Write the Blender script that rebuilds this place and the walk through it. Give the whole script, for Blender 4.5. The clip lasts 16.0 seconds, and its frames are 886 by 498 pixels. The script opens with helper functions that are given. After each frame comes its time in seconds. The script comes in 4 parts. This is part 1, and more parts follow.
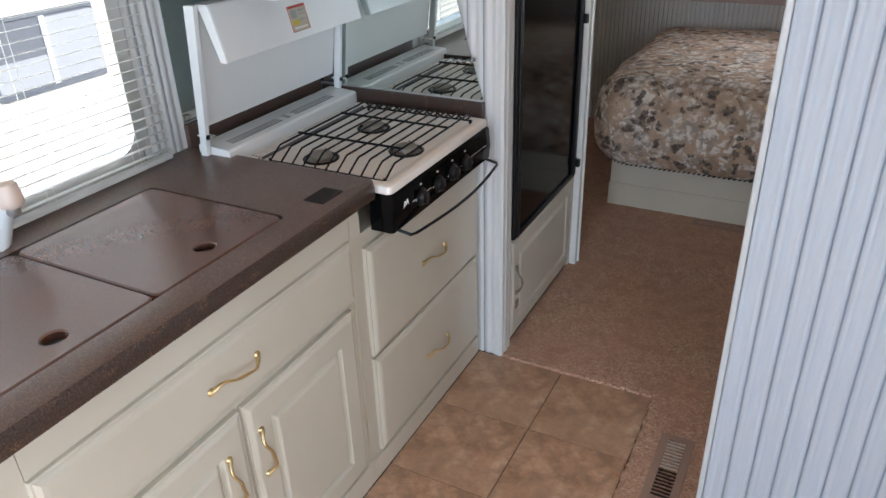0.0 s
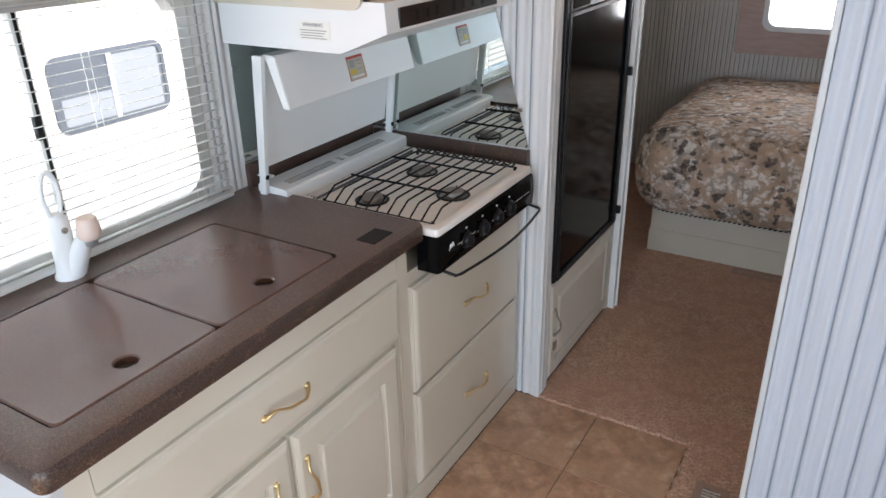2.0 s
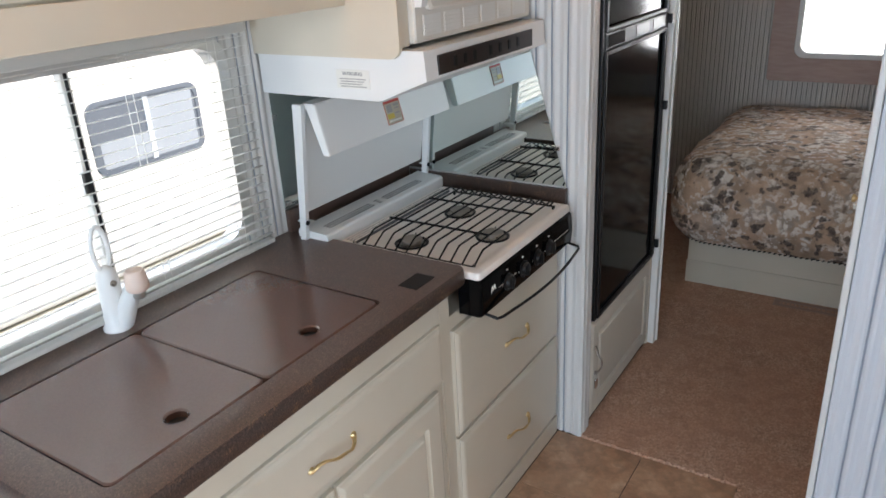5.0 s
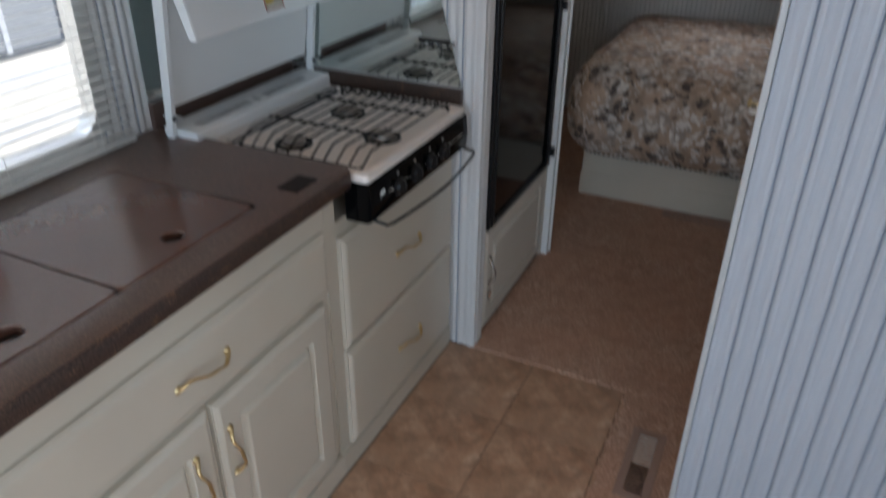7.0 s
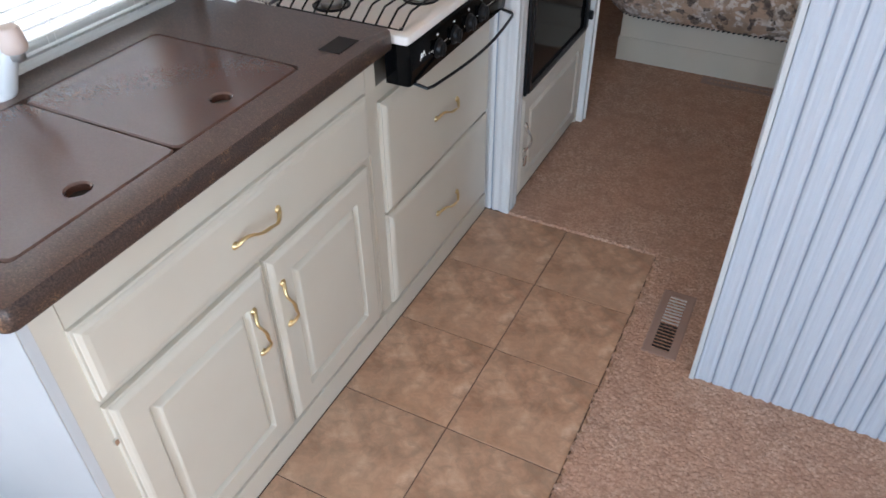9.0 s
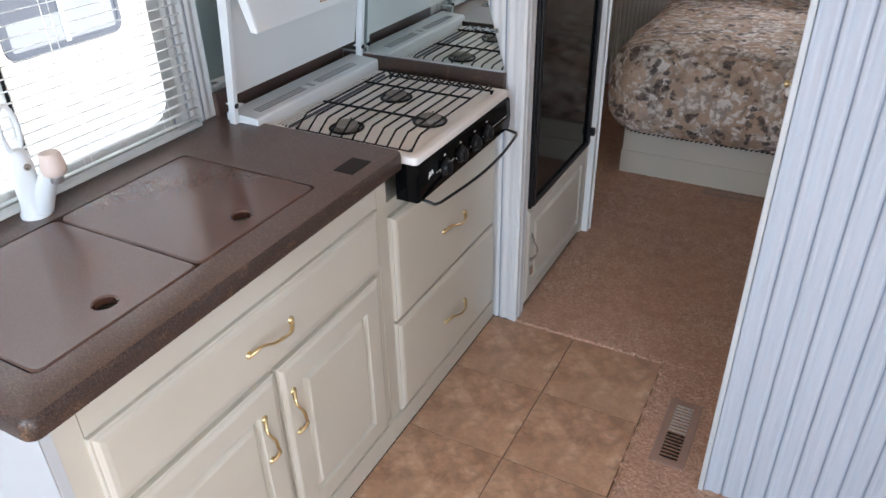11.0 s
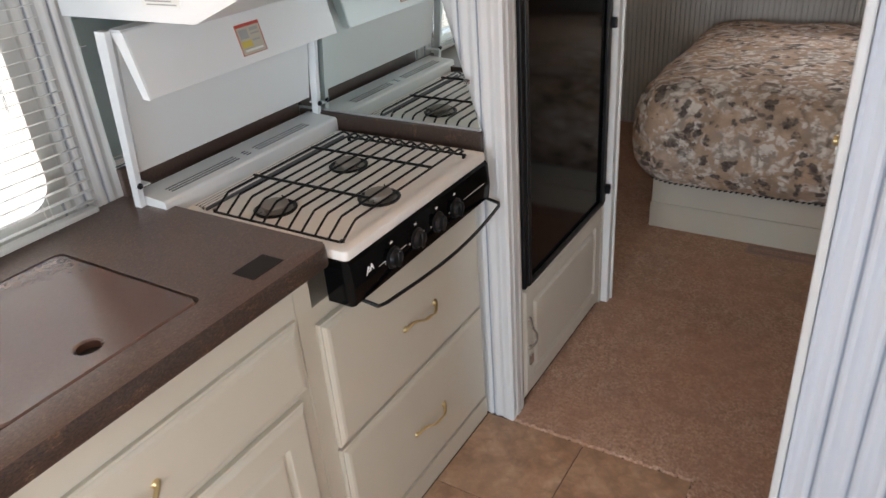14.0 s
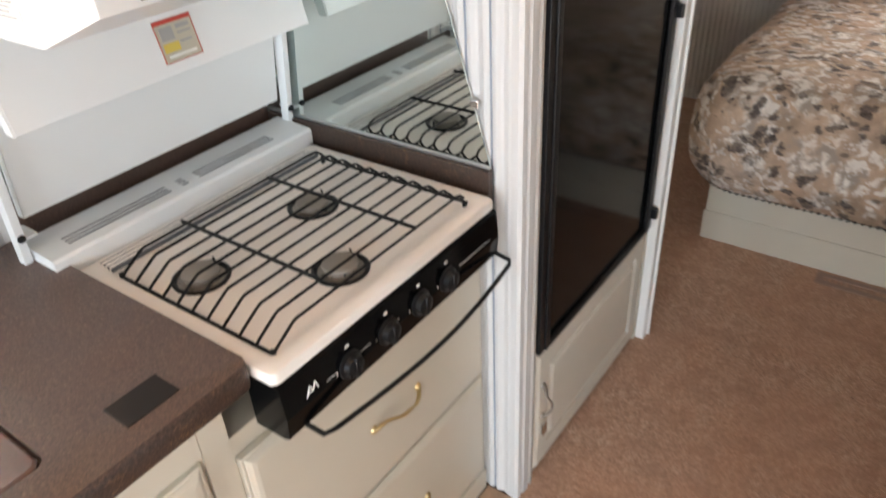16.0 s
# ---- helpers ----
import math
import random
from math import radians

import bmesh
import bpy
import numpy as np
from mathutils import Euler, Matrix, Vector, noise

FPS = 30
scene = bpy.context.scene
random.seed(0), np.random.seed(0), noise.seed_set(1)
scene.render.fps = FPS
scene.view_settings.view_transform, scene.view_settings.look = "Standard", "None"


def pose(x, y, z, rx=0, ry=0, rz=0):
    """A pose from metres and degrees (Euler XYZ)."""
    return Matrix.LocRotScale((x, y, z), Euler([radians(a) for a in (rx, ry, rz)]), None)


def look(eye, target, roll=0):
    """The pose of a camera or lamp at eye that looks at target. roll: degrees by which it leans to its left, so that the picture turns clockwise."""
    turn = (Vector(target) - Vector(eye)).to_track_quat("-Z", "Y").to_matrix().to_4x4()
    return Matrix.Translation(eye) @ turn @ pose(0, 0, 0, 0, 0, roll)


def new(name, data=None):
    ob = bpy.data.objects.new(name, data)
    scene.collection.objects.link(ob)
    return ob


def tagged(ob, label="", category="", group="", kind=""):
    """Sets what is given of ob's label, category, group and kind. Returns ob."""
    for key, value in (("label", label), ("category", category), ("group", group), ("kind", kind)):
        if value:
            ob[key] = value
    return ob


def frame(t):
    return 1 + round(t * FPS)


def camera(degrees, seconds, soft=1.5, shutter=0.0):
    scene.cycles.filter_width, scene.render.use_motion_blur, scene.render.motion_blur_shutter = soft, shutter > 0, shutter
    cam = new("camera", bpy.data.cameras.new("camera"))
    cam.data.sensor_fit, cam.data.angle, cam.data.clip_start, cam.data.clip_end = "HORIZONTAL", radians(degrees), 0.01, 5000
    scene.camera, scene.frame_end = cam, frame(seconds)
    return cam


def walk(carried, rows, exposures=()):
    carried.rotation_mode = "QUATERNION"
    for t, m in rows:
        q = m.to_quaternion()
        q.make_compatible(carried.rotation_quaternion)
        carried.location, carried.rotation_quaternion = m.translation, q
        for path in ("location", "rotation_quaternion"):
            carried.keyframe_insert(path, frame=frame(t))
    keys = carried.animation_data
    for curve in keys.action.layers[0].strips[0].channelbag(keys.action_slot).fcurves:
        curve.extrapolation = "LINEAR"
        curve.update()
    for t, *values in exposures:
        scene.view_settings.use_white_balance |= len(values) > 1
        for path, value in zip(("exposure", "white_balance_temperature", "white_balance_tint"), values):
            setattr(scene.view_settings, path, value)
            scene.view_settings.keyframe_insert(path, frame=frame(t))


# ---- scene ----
cam = camera(62.0, 16.0, shutter=0.4)
PATH = [
    (0, (0.233, 0.371, 1.546), (-0.604, 1.926, 0.606), -1.9),
    (0.5, (0.278, 0.341, 1.567), (-0.576, 1.893, 0.637), -1.8),
    (1, (0.292, 0.321, 1.583), (-0.599, 1.878, 0.698), -1.8),
    (1.5, (0.268, 0.313, 1.599), (-0.642, 1.869, 0.733), -1.2),
    (2, (0.249, 0.307, 1.592), (-0.695, 1.853, 0.744), -1.3),
    (2.5, (0.242, 0.305, 1.592), (-0.737, 1.827, 0.74), -1.7),
    (3, (0.24, 0.302, 1.588), (-0.771, 1.799, 0.73), -2.2),
    (5.5, (0.207, 0.309, 1.662), (-0.803, 1.885, 0.959), -3.7),
    (6, (0.232, 0.284, 1.715), (-0.764, 1.97, 1.31), -2.6),
    (6.5, (0.245, 0.322, 1.655), (-0.698, 2.015, 1.159), -1.3),
    (7, (0.174, 0.405, 1.542), (-0.56, 1.985, 0.559), 0.7),
    (7.5, (0.158, 0.432, 1.536), (-0.413, 1.957, 0.374), 1.3),
    (8, (0.145, 0.416, 1.534), (-0.419, 1.948, 0.379), 3.6),
    (8.5, (0.141, 0.383, 1.528), (-0.48, 1.793, 0.252), 2.1),
    (9, (0.167, 0.348, 1.538), (-0.548, 1.726, 0.278), -0.7),
    (9.5, (0.205, 0.332, 1.574), (-0.594, 1.769, 0.436), -1.7),
    (12, (0.194, 0.313, 1.594), (-0.618, 1.838, 0.587), -1.4),
    (12.5, (0.167, 0.347, 1.562), (-0.637, 1.892, 0.579), -1.4),
    (13, (0.132, 0.433, 1.543), (-0.641, 1.998, 0.567), -1.0),
    (13.5, (0.147, 0.564, 1.531), (-0.667, 2.115, 0.566), -2.0),
    (14, (0.194, 0.801, 1.517), (-0.772, 2.27, 0.564), -4.5),
    (14.5, (0.157, 0.953, 1.48), (-0.851, 2.379, 0.505), -4.8),
    (15, (0.067, 1.029, 1.484), (-0.833, 2.419, 0.362), -2.4),
    (15.5, (-0.017, 1.12, 1.546), (-0.835, 2.487, 0.336), -0.1),
    (16, (-0.003, 1.28, 1.534), (-1.007, 2.61, 0.428), -3.2),
]
EXPOSURES = [(0.0, 0.87, 6470, 12), (3.0, 0.90, 6520, 13), (5.5, 0.62, 6520, 11), (6.0, 0.48, 6620, 12), (6.5, 0.24, 6560, 12), (7.0, 0.07, 6220, 11), (7.5, 0.70, 6170, 11), (9.0, 1.01, 6070, 12), (12.0, 1.05, 6520, 14), (13.5, 0.97, 6870, 14), (14.5, 1.07, 7150, 15), (15.0, 1.26, 7250, 15), (16.0, 1.58, 7200, 14)]
walk(cam, [(t, look(eye, target, roll)) for t, eye, target, roll in PATH], exposures=EXPOSURES)

# ---- daylight and lamps ----
world = bpy.data.worlds.new("sky")
scene.world = world
world.use_nodes = True
wn = world.node_tree
sky = wn.nodes.new("ShaderNodeTexSky")
sky.sky_type = "NISHITA"
sky.sun_disc = False
sky.sun_elevation = radians(38.7)
sky.sun_rotation = radians(91)
wn.links.new(sky.outputs[0], wn.nodes["Background"].inputs[0])
wn.nodes["Background"].inputs[1].default_value = 0.15

sun = new("sun", bpy.data.lights.new("sun", "SUN"))
sun.data.energy, sun.data.angle, sun.data.color = 5.0, radians(0.5), (1.0, 0.95, 0.86)
sun.matrix_world = look((5.0, -0.1, 4.0), (0, 0, 0))


def window_light(name, eye, target, width, height, watts, colour):
    data = bpy.data.lights.new(name, "AREA")
    data.shape, data.size, data.size_y, data.energy, data.color = "RECTANGLE", width, height, watts, colour
    ob = new(name, data)
    ob.matrix_world = look(eye, target)
    return ob


# sky light that comes in at the windows and at the open entry door
window_light("daylight_rear", (0.0, -2.56, 1.25), (0.0, 0.0, 1.15), 1.5, 0.8, 42, (0.60, 0.79, 1.0))
window_light("daylight_entry", (1.19, -0.36, 0.95), (-0.6, 0.75, 0.75), 0.64, 1.8, 13.5, (0.80, 0.90, 1.0))
# added lamp, unseen above the kitchen window, brightens the blind and boards
window_light("daylight_kitchen", (-1.85, 1.16, 2.05), (-1.0, 1.16, 0.9), 1.3, 0.8, 10, (0.92, 0.97, 1.0))
window_light("daylight_bedroom", (-0.14, 5.60, 1.15), (-0.14, 0.0, 1.02), 1.0, 0.8, 15.0, (0.96, 0.98, 1.0))


def bulb(name, x, y, z, watts, radius=0.03):
    data = bpy.data.lights.new(name, "POINT")
    data.energy, data.shadow_soft_size, data.color = watts, radius, (1.0, 0.54, 0.24)
    ob = new(name, data)
    ob.location = (x, y, z)
    return ob

# ---- materials ----
class Mat:
    """A small builder for node materials; positions are object coordinates in metres."""

    def __init__(self, name, rough=0.5, metal=0.0, colour=(0.8, 0.8, 0.8), spec=0.5):
        self.m = bpy.data.materials.new(name)
        self.m.use_nodes = True
        self.t = self.m.node_tree
        self.b = self.t.nodes["Principled BSDF"]
        self.b.inputs["Roughness"].default_value = rough
        self.b.inputs["Metallic"].default_value = metal
        self.b.inputs["Base Color"].default_value = (*colour, 1)
        self.b.inputs["Specular IOR Level"].default_value = spec
        self.co = None

    def node(self, kind, **inputs):
        n = self.t.nodes.new(kind)
        for k, v in inputs.items():
            n.inputs[k.replace("_", " ")].default_value = v
        return n

    def link(self, a, b):
        self.t.links.new(a, b)

    def coords(self, scale=(1, 1, 1)):
        tc = self.t.nodes.new("ShaderNodeTexCoord")
        mp = self.t.nodes.new("ShaderNodeMapping")
        mp.inputs["Scale"].default_value = scale
        self.link(tc.outputs["Object"], mp.inputs["Vector"])
        return mp.outputs["Vector"]

    def noise(self, scale, detail=4.0, rough=0.55, stretch=(1, 1, 1), distortion=0.0):
        n = self.node("ShaderNodeTexNoise", Scale=scale, Detail=detail, Roughness=rough, Distortion=distortion)
        self.link(self.coords(stretch), n.inputs["Vector"])
        return n.outputs["Fac"]

    def voronoi(self, scale, stretch=(1, 1, 1), output="Distance"):
        n = self.node("ShaderNodeTexVoronoi", Scale=scale)
        self.link(self.coords(stretch), n.inputs["Vector"])
        return n.outputs[output]

    def ramp(self, fac, *stops):
        n = self.t.nodes.new("ShaderNodeValToRGB")
        e = n.color_ramp.elements
        while len(e) < len(stops):
            e.new(0.5)
        for el, (at, colour) in zip(e, stops):
            el.position = at
            el.color = (*colour, 1) if len(colour) == 3 else colour
        self.link(fac, n.inputs["Fac"])
        return n.outputs["Color"]

    def mix(self, fac, a, b, mode="MIX"):
        n = self.t.nodes.new("ShaderNodeMix")
        n.data_type, n.blend_type = "RGBA", mode
        for s, v in ((n.inputs[0], fac), (n.inputs[6], a), (n.inputs[7], b)):
            if isinstance(v, (int, float)):
                s.default_value = v
            elif isinstance(v, tuple):
                s.default_value = (*v, 1)
            else:
                self.link(v, s)
        return n.outputs[2]

    def colour(self, c):
        self.link(c, self.b.inputs["Base Color"])
        return self

    def rough_from(self, fac, lo, hi):
        n = self.node("ShaderNodeMapRange")
        n.inputs["To Min"].default_value, n.inputs["To Max"].default_value = lo, hi
        self.link(fac, n.inputs["Value"])
        self.link(n.outputs[0], self.b.inputs["Roughness"])
        return self

    def bump(self, fac, strength, distance=0.002):
        n = self.node("ShaderNodeBump", Strength=strength, Distance=distance)
        self.link(fac, n.inputs["Height"])
        self.link(n.outputs[0], self.b.inputs["Normal"])
        return self


def painted(name, base, dirt, rough=0.42):
    m = Mat(name, rough)
    cloud = m.noise(3.0, 5)
    fine = m.noise(60.0, 3)
    m.colour(m.mix(m.ramp(cloud, (0.35, (0, 0, 0)), (0.75, (1, 1, 1))), base, dirt))
    m.rough_from(cloud, rough - 0.02, rough + 0.03)
    m.bump(fine, 0.12, 0.0006)
    return m.m


def lacquered(material, weight, rough):
    b = material.node_tree.nodes["Principled BSDF"]
    b.inputs["Coat Weight"].default_value = weight
    b.inputs["Coat Roughness"].default_value = rough
    return material


CREAM = lacquered(painted("cream_cabinet_paint", (0.63, 0.57, 0.46), (0.585, 0.52, 0.415), 0.36), 0.4, 0.22)
WHITE = painted("white_paint", (0.80, 0.79, 0.76), (0.72, 0.71, 0.67), 0.38)
m = Mat("white_appliance_enamel", 0.3)
m.colour(m.ramp(m.noise(2.5, 3), (0.3, (0.775, 0.778, 0.765)), (0.7, (0.80, 0.80, 0.785))))
APPLIANCE = m.m
ENAMEL = painted("cooktop_enamel", (0.84, 0.785, 0.73), (0.81, 0.745, 0.68), 0.37)
PALE_CREAM = painted("pale_cream_paint", (0.68, 0.635, 0.55), (0.62, 0.575, 0.49))
SIDE_PANEL = painted("white_laminate", (0.55, 0.55, 0.54), (0.51, 0.51, 0.50), 0.35)
CEILING = painted("ceiling_vinyl", (0.74, 0.73, 0.70), (0.69, 0.68, 0.645), 0.7)
ALMOND = painted("almond_plastic", (0.72, 0.69, 0.63), (0.67, 0.635, 0.57), 0.35)

m = Mat("ribbed_wall_vinyl", 0.45)
streak = m.noise(6.0, 5, stretch=(8, 8, 0.4))
m.colour(m.ramp(streak, (0.3, (0.62, 0.605, 0.585)), (0.55, (0.65, 0.64, 0.62)), (0.8, (0.675, 0.665, 0.645))))
m.bump(m.noise(160.0, 3), 0.1, 0.0005)
RIBBED = m.m
# same ribbed vinyl, dimmed and blued in colour to balance the rear light
m = Mat("ribbed_vinyl_blue_lit", 0.45)
streak = m.noise(6.0, 5, stretch=(8, 8, 0.4))
m.colour(m.ramp(streak, (0.3, (0.475, 0.50, 0.54)), (0.55, (0.495, 0.52, 0.56)), (0.8, (0.51, 0.535, 0.57))))
m.bump(m.noise(160.0, 3), 0.1, 0.0005)
RIBBED_BLUE_LIT = m.m
# shade inside the vinyl's grooves, put into a darker blue-grey colour
m = Mat("ribbed_wall_groove_shade", 0.55)
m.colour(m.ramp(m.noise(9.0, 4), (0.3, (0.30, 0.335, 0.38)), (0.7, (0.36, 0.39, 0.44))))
GROOVE_SHADE = m.m

m = Mat("bedroom_ribbed_wallpaper", 0.6)
streak = m.noise(9.0, 4, stretch=(10, 10, 0.5))
m.colour(m.ramp(streak, (0.3, (0.58, 0.55, 0.51)), (0.75, (0.68, 0.65, 0.61))))
m.bump(m.noise(140.0, 3), 0.15, 0.0006)
PAPER = m.m
# the wallpaper's groove shade, likewise held in a darker colour
m = Mat("wallpaper_groove_shade", 0.65)
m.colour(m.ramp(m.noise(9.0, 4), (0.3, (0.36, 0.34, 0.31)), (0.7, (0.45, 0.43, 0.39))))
PAPER_GROOVE_SHADE = m.m

m = Mat("brown_laminate", 0.3, spec=0.8)
speck = m.noise(330.0, 3, 0.65)
cloud = m.noise(5.0, 4)
base = m.ramp(speck, (0.32, (0.046, 0.028, 0.022)), (0.46, (0.085, 0.051, 0.040)), (0.58, (0.125, 0.076, 0.058)), (0.72, (0.25, 0.155, 0.10)))
m.colour(m.mix(m.ramp(cloud, (0.3, (0, 0, 0)), (0.8, (0.3, 0.3, 0.3))), base, (0.135, 0.082, 0.064)))
m.rough_from(m.noise(18.0, 5), 0.29, 0.38)
LAMINATE = m.m

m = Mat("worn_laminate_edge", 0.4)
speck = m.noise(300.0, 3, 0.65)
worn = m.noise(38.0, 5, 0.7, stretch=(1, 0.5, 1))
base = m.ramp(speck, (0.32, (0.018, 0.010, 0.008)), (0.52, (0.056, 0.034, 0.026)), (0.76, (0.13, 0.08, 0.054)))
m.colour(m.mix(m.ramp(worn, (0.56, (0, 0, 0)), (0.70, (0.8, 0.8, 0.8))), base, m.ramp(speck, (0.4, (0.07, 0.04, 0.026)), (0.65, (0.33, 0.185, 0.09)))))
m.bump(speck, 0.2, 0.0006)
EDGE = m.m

m = Mat("brown_board", 0.26, spec=0.7)
grain = m.noise(240.0, 2)
wipe = m.noise(5.0, 5, stretch=(1, 4, 1))
m.colour(m.mix(grain, (0.098, 0.046, 0.032), (0.128, 0.062, 0.044)))
m.rough_from(wipe, 0.18, 0.225)
m.b.inputs["IOR"].default_value = 1.62
BOARD = m.m

m = Mat("dark_recess", 0.8, colour=(0.012, 0.009, 0.008))
RECESS = m.m

m = Mat("vinyl_tile", 0.42)
patch = m.noise(11.0, 6, 0.66, distortion=0.3)
veins = m.noise(26.0, 6, 0.7, distortion=0.8)
info = m.t.nodes.new("ShaderNodeObjectInfo")
c = m.ramp(patch, (0.34, (0.32, 0.160, 0.086)), (0.46, (0.46, 0.255, 0.150)), (0.56, (0.55, 0.325, 0.200)), (0.70, (0.68, 0.455, 0.31)))
c = m.mix(m.ramp(veins, (0.36, (0.7, 0.7, 0.7)), (0.56, (0, 0, 0))), c, (0.27, 0.17, 0.105))
c = m.mix(m.ramp(m.noise(3.4, 3), (0.45, (0, 0, 0)), (0.65, (0.4, 0.4, 0.4))), c, (0.50, 0.30, 0.18))
c = m.mix(m.ramp(info.outputs["Random"], (0.0, (0, 0, 0)), (1.0, (0.2, 0.2, 0.2))), c, (0.40, 0.30, 0.21))
m.colour(c)
m.rough_from(veins, 0.32, 0.55)
m.bump(veins, 0.15, 0.0008)
TILE = m.m

m = Mat("tile_grout", 0.9)
m.colour(m.ramp(m.noise(40.0), (0.3, (0.06, 0.04, 0.028)), (0.7, (0.12, 0.08, 0.055))))
GROUT = m.m

m = Mat("tan_carpet", 0.95, spec=0.1)
tuft = m.noise(170.0, 3, 0.75)
loops = m.voronoi(165.0, output="Color")
wear = m.noise(3.0, 5, 0.6)
spot = m.noise(15.0, 4, 0.6)
c = m.ramp(tuft, (0.28, (0.30, 0.172, 0.114)), (0.44, (0.46, 0.282, 0.195)), (0.60, (0.57, 0.37, 0.262)), (0.74, (0.72, 0.53, 0.405)))
c = m.mix(m.ramp(loops, (0.26, (0.5, 0.5, 0.5)), (0.44, (0, 0, 0))), c, (0.25, 0.15, 0.105))
c = m.mix(m.ramp(loops, (0.60, (0, 0, 0)), (0.78, (0.34, 0.34, 0.34))), c, (0.72, 0.54, 0.42))
c = m.mix(m.ramp(wear, (0.40, (0.45, 0.45, 0.45)), (0.60, (0, 0, 0))), c, (0.50, 0.285, 0.19))
c = m.mix(m.ramp(spot, (0.38, (0.45, 0.45, 0.45)), (0.52, (0, 0, 0))), c, (0.37, 0.215, 0.150))
m.colour(c)
m.bump(tuft, 0.4, 0.002)
CARPET = m.m

m = Mat("brass", 0.22, 1.0, (0.66, 0.50, 0.26))
m.rough_from(m.noise(60.0), 0.29, 0.46)
BRASS = m.m
m = Mat("chrome", 0.15, 1.0, (0.75, 0.75, 0.75))
CHROME = m.m
m = Mat("aluminium", 0.35, 1.0, (0.72, 0.72, 0.71))
m.rough_from(m.noise(30.0), 0.28, 0.5)
ALUMINIUM = m.m
m = Mat("mirror_glass", 0.01, 1.0, (0.74, 0.80, 0.775))
MIRROR = m.m

m = Mat("black_gloss", 0.07, colour=(0.003, 0.003, 0.0033), spec=0.16)
m.rough_from(m.noise(14.0), 0.06, 0.13)
BLACK_GLOSS = m.m
m = Mat("black_plastic", 0.38, colour=(0.008, 0.008, 0.0085), spec=0.3)
m.bump(m.noise(200.0), 0.1, 0.0003)
BLACK = m.m
m = Mat("black_wire", 0.4, colour=(0.006, 0.006, 0.006), spec=0.3)
WIRE = m.m
m = Mat("dark_brown_plastic", 0.3, colour=(0.022, 0.013, 0.010))
PANEL = m.m
m = Mat("grey_metal", 0.3, 0.8, (0.33, 0.29, 0.25))
m.rough_from(m.noise(80.0), 0.2, 0.4)
STEEL = m.m
m = Mat("door_screen", 0.28, 0.6, (0.44, 0.345, 0.285))
m.rough_from(m.noise(400.0, 2), 0.24, 0.34)
SCREEN = m.m
m = Mat("cast_grey", 0.5, 0.3, (0.30, 0.265, 0.23))
CAP = m.m

m = Mat("floral_quilt", 0.85, spec=0.2)
warp = m.node("ShaderNodeTexNoise", Scale=9.0, Detail=6.0, Roughness=0.62)
m.link(m.coords(), warp.inputs["Vector"])
add = m.t.nodes.new("ShaderNodeMix")
add.data_type, add.blend_type = "RGBA", "ADD"
add.inputs[0].default_value = 0.20
m.link(m.coords(), add.inputs[6])
m.link(warp.outputs["Color"], add.inputs[7])


def quilt_cells(scale, output="Distance"):
    n = m.node("ShaderNodeTexVoronoi", Scale=scale)
    m.link(add.outputs[2], n.inputs["Vector"])
    return n.outputs[output]


flower = quilt_cells(9.5)
petal = quilt_cells(28.0)
leaf = quilt_cells(17.0)
sliver = quilt_cells(24.0)
fleck = m.noise(45.0, 4, 0.7)
where = m.noise(6.0, 3, 0.55)
c = m.ramp(m.noise(4.0, 4, 0.6), (0.32, (0.47, 0.31, 0.205)), (0.5, (0.58, 0.41, 0.29)), (0.68, (0.67, 0.52, 0.41)))
c = m.mix(m.ramp(petal, (0.25, (0, 0, 0)), (0.70, (0.4, 0.4, 0.4))), c, (0.36, 0.265, 0.195))
c = m.mix(m.ramp(m.noise(8.0, 4, 0.6), (0.46, (0, 0, 0)), (0.60, (0.7, 0.7, 0.7))), c, (0.30, 0.205, 0.14))
c = m.mix(m.ramp(flower, (0.34, (0.95, 0.95, 0.95)), (0.50, (0, 0, 0))), c, m.ramp(petal, (0.12, (0.82, 0.77, 0.70)), (0.38, (0.66, 0.58, 0.50)), (0.62, (0.36, 0.29, 0.235))))
c = m.mix(m.ramp(flower, (0.05, (0.8, 0.8, 0.8)), (0.13, (0, 0, 0))), c, (0.30, 0.20, 0.13))
light_leaf = m.mix(m.ramp(where, (0.54, (1, 1, 1)), (0.66, (0, 0, 0))), (0, 0, 0), m.ramp(sliver, (0.28, (0.85, 0.85, 0.85)), (0.46, (0, 0, 0))))
c = m.mix(light_leaf, c, (0.78, 0.72, 0.65))
dark_leaf = m.mix(m.ramp(where, (0.38, (0, 0, 0)), (0.50, (1, 1, 1))), (0, 0, 0), m.ramp(leaf, (0.29, (0.95, 0.95, 0.95)), (0.42, (0, 0, 0))))
c = m.mix(dark_leaf, c, m.ramp(fleck, (0.35, (0.045, 0.035, 0.031)), (0.7, (0.24, 0.185, 0.15))))
streaks = m.node("ShaderNodeTexVoronoi", Scale=17.0)
m.link(m.coords((0.55, 1.6, 1.0)), streaks.inputs["Vector"])
c = m.mix(m.ramp(streaks.outputs["Distance"], (0.08, (0.75, 0.75, 0.75)), (0.19, (0, 0, 0))), c, (0.10, 0.078, 0.068))
m.colour(c)
m.bump(m.noise(26.0, 5), 0.5, 0.012)
QUILT = m.m

m = Mat("mauve_wood", 0.5)
m.colour(m.ramp(m.noise(12.0, 5, stretch=(1, 1, 6)), (0.3, (0.42, 0.285, 0.235)), (0.7, (0.50, 0.355, 0.30))))
MAUVE = m.m

m = Mat("dark_wood", 0.5)
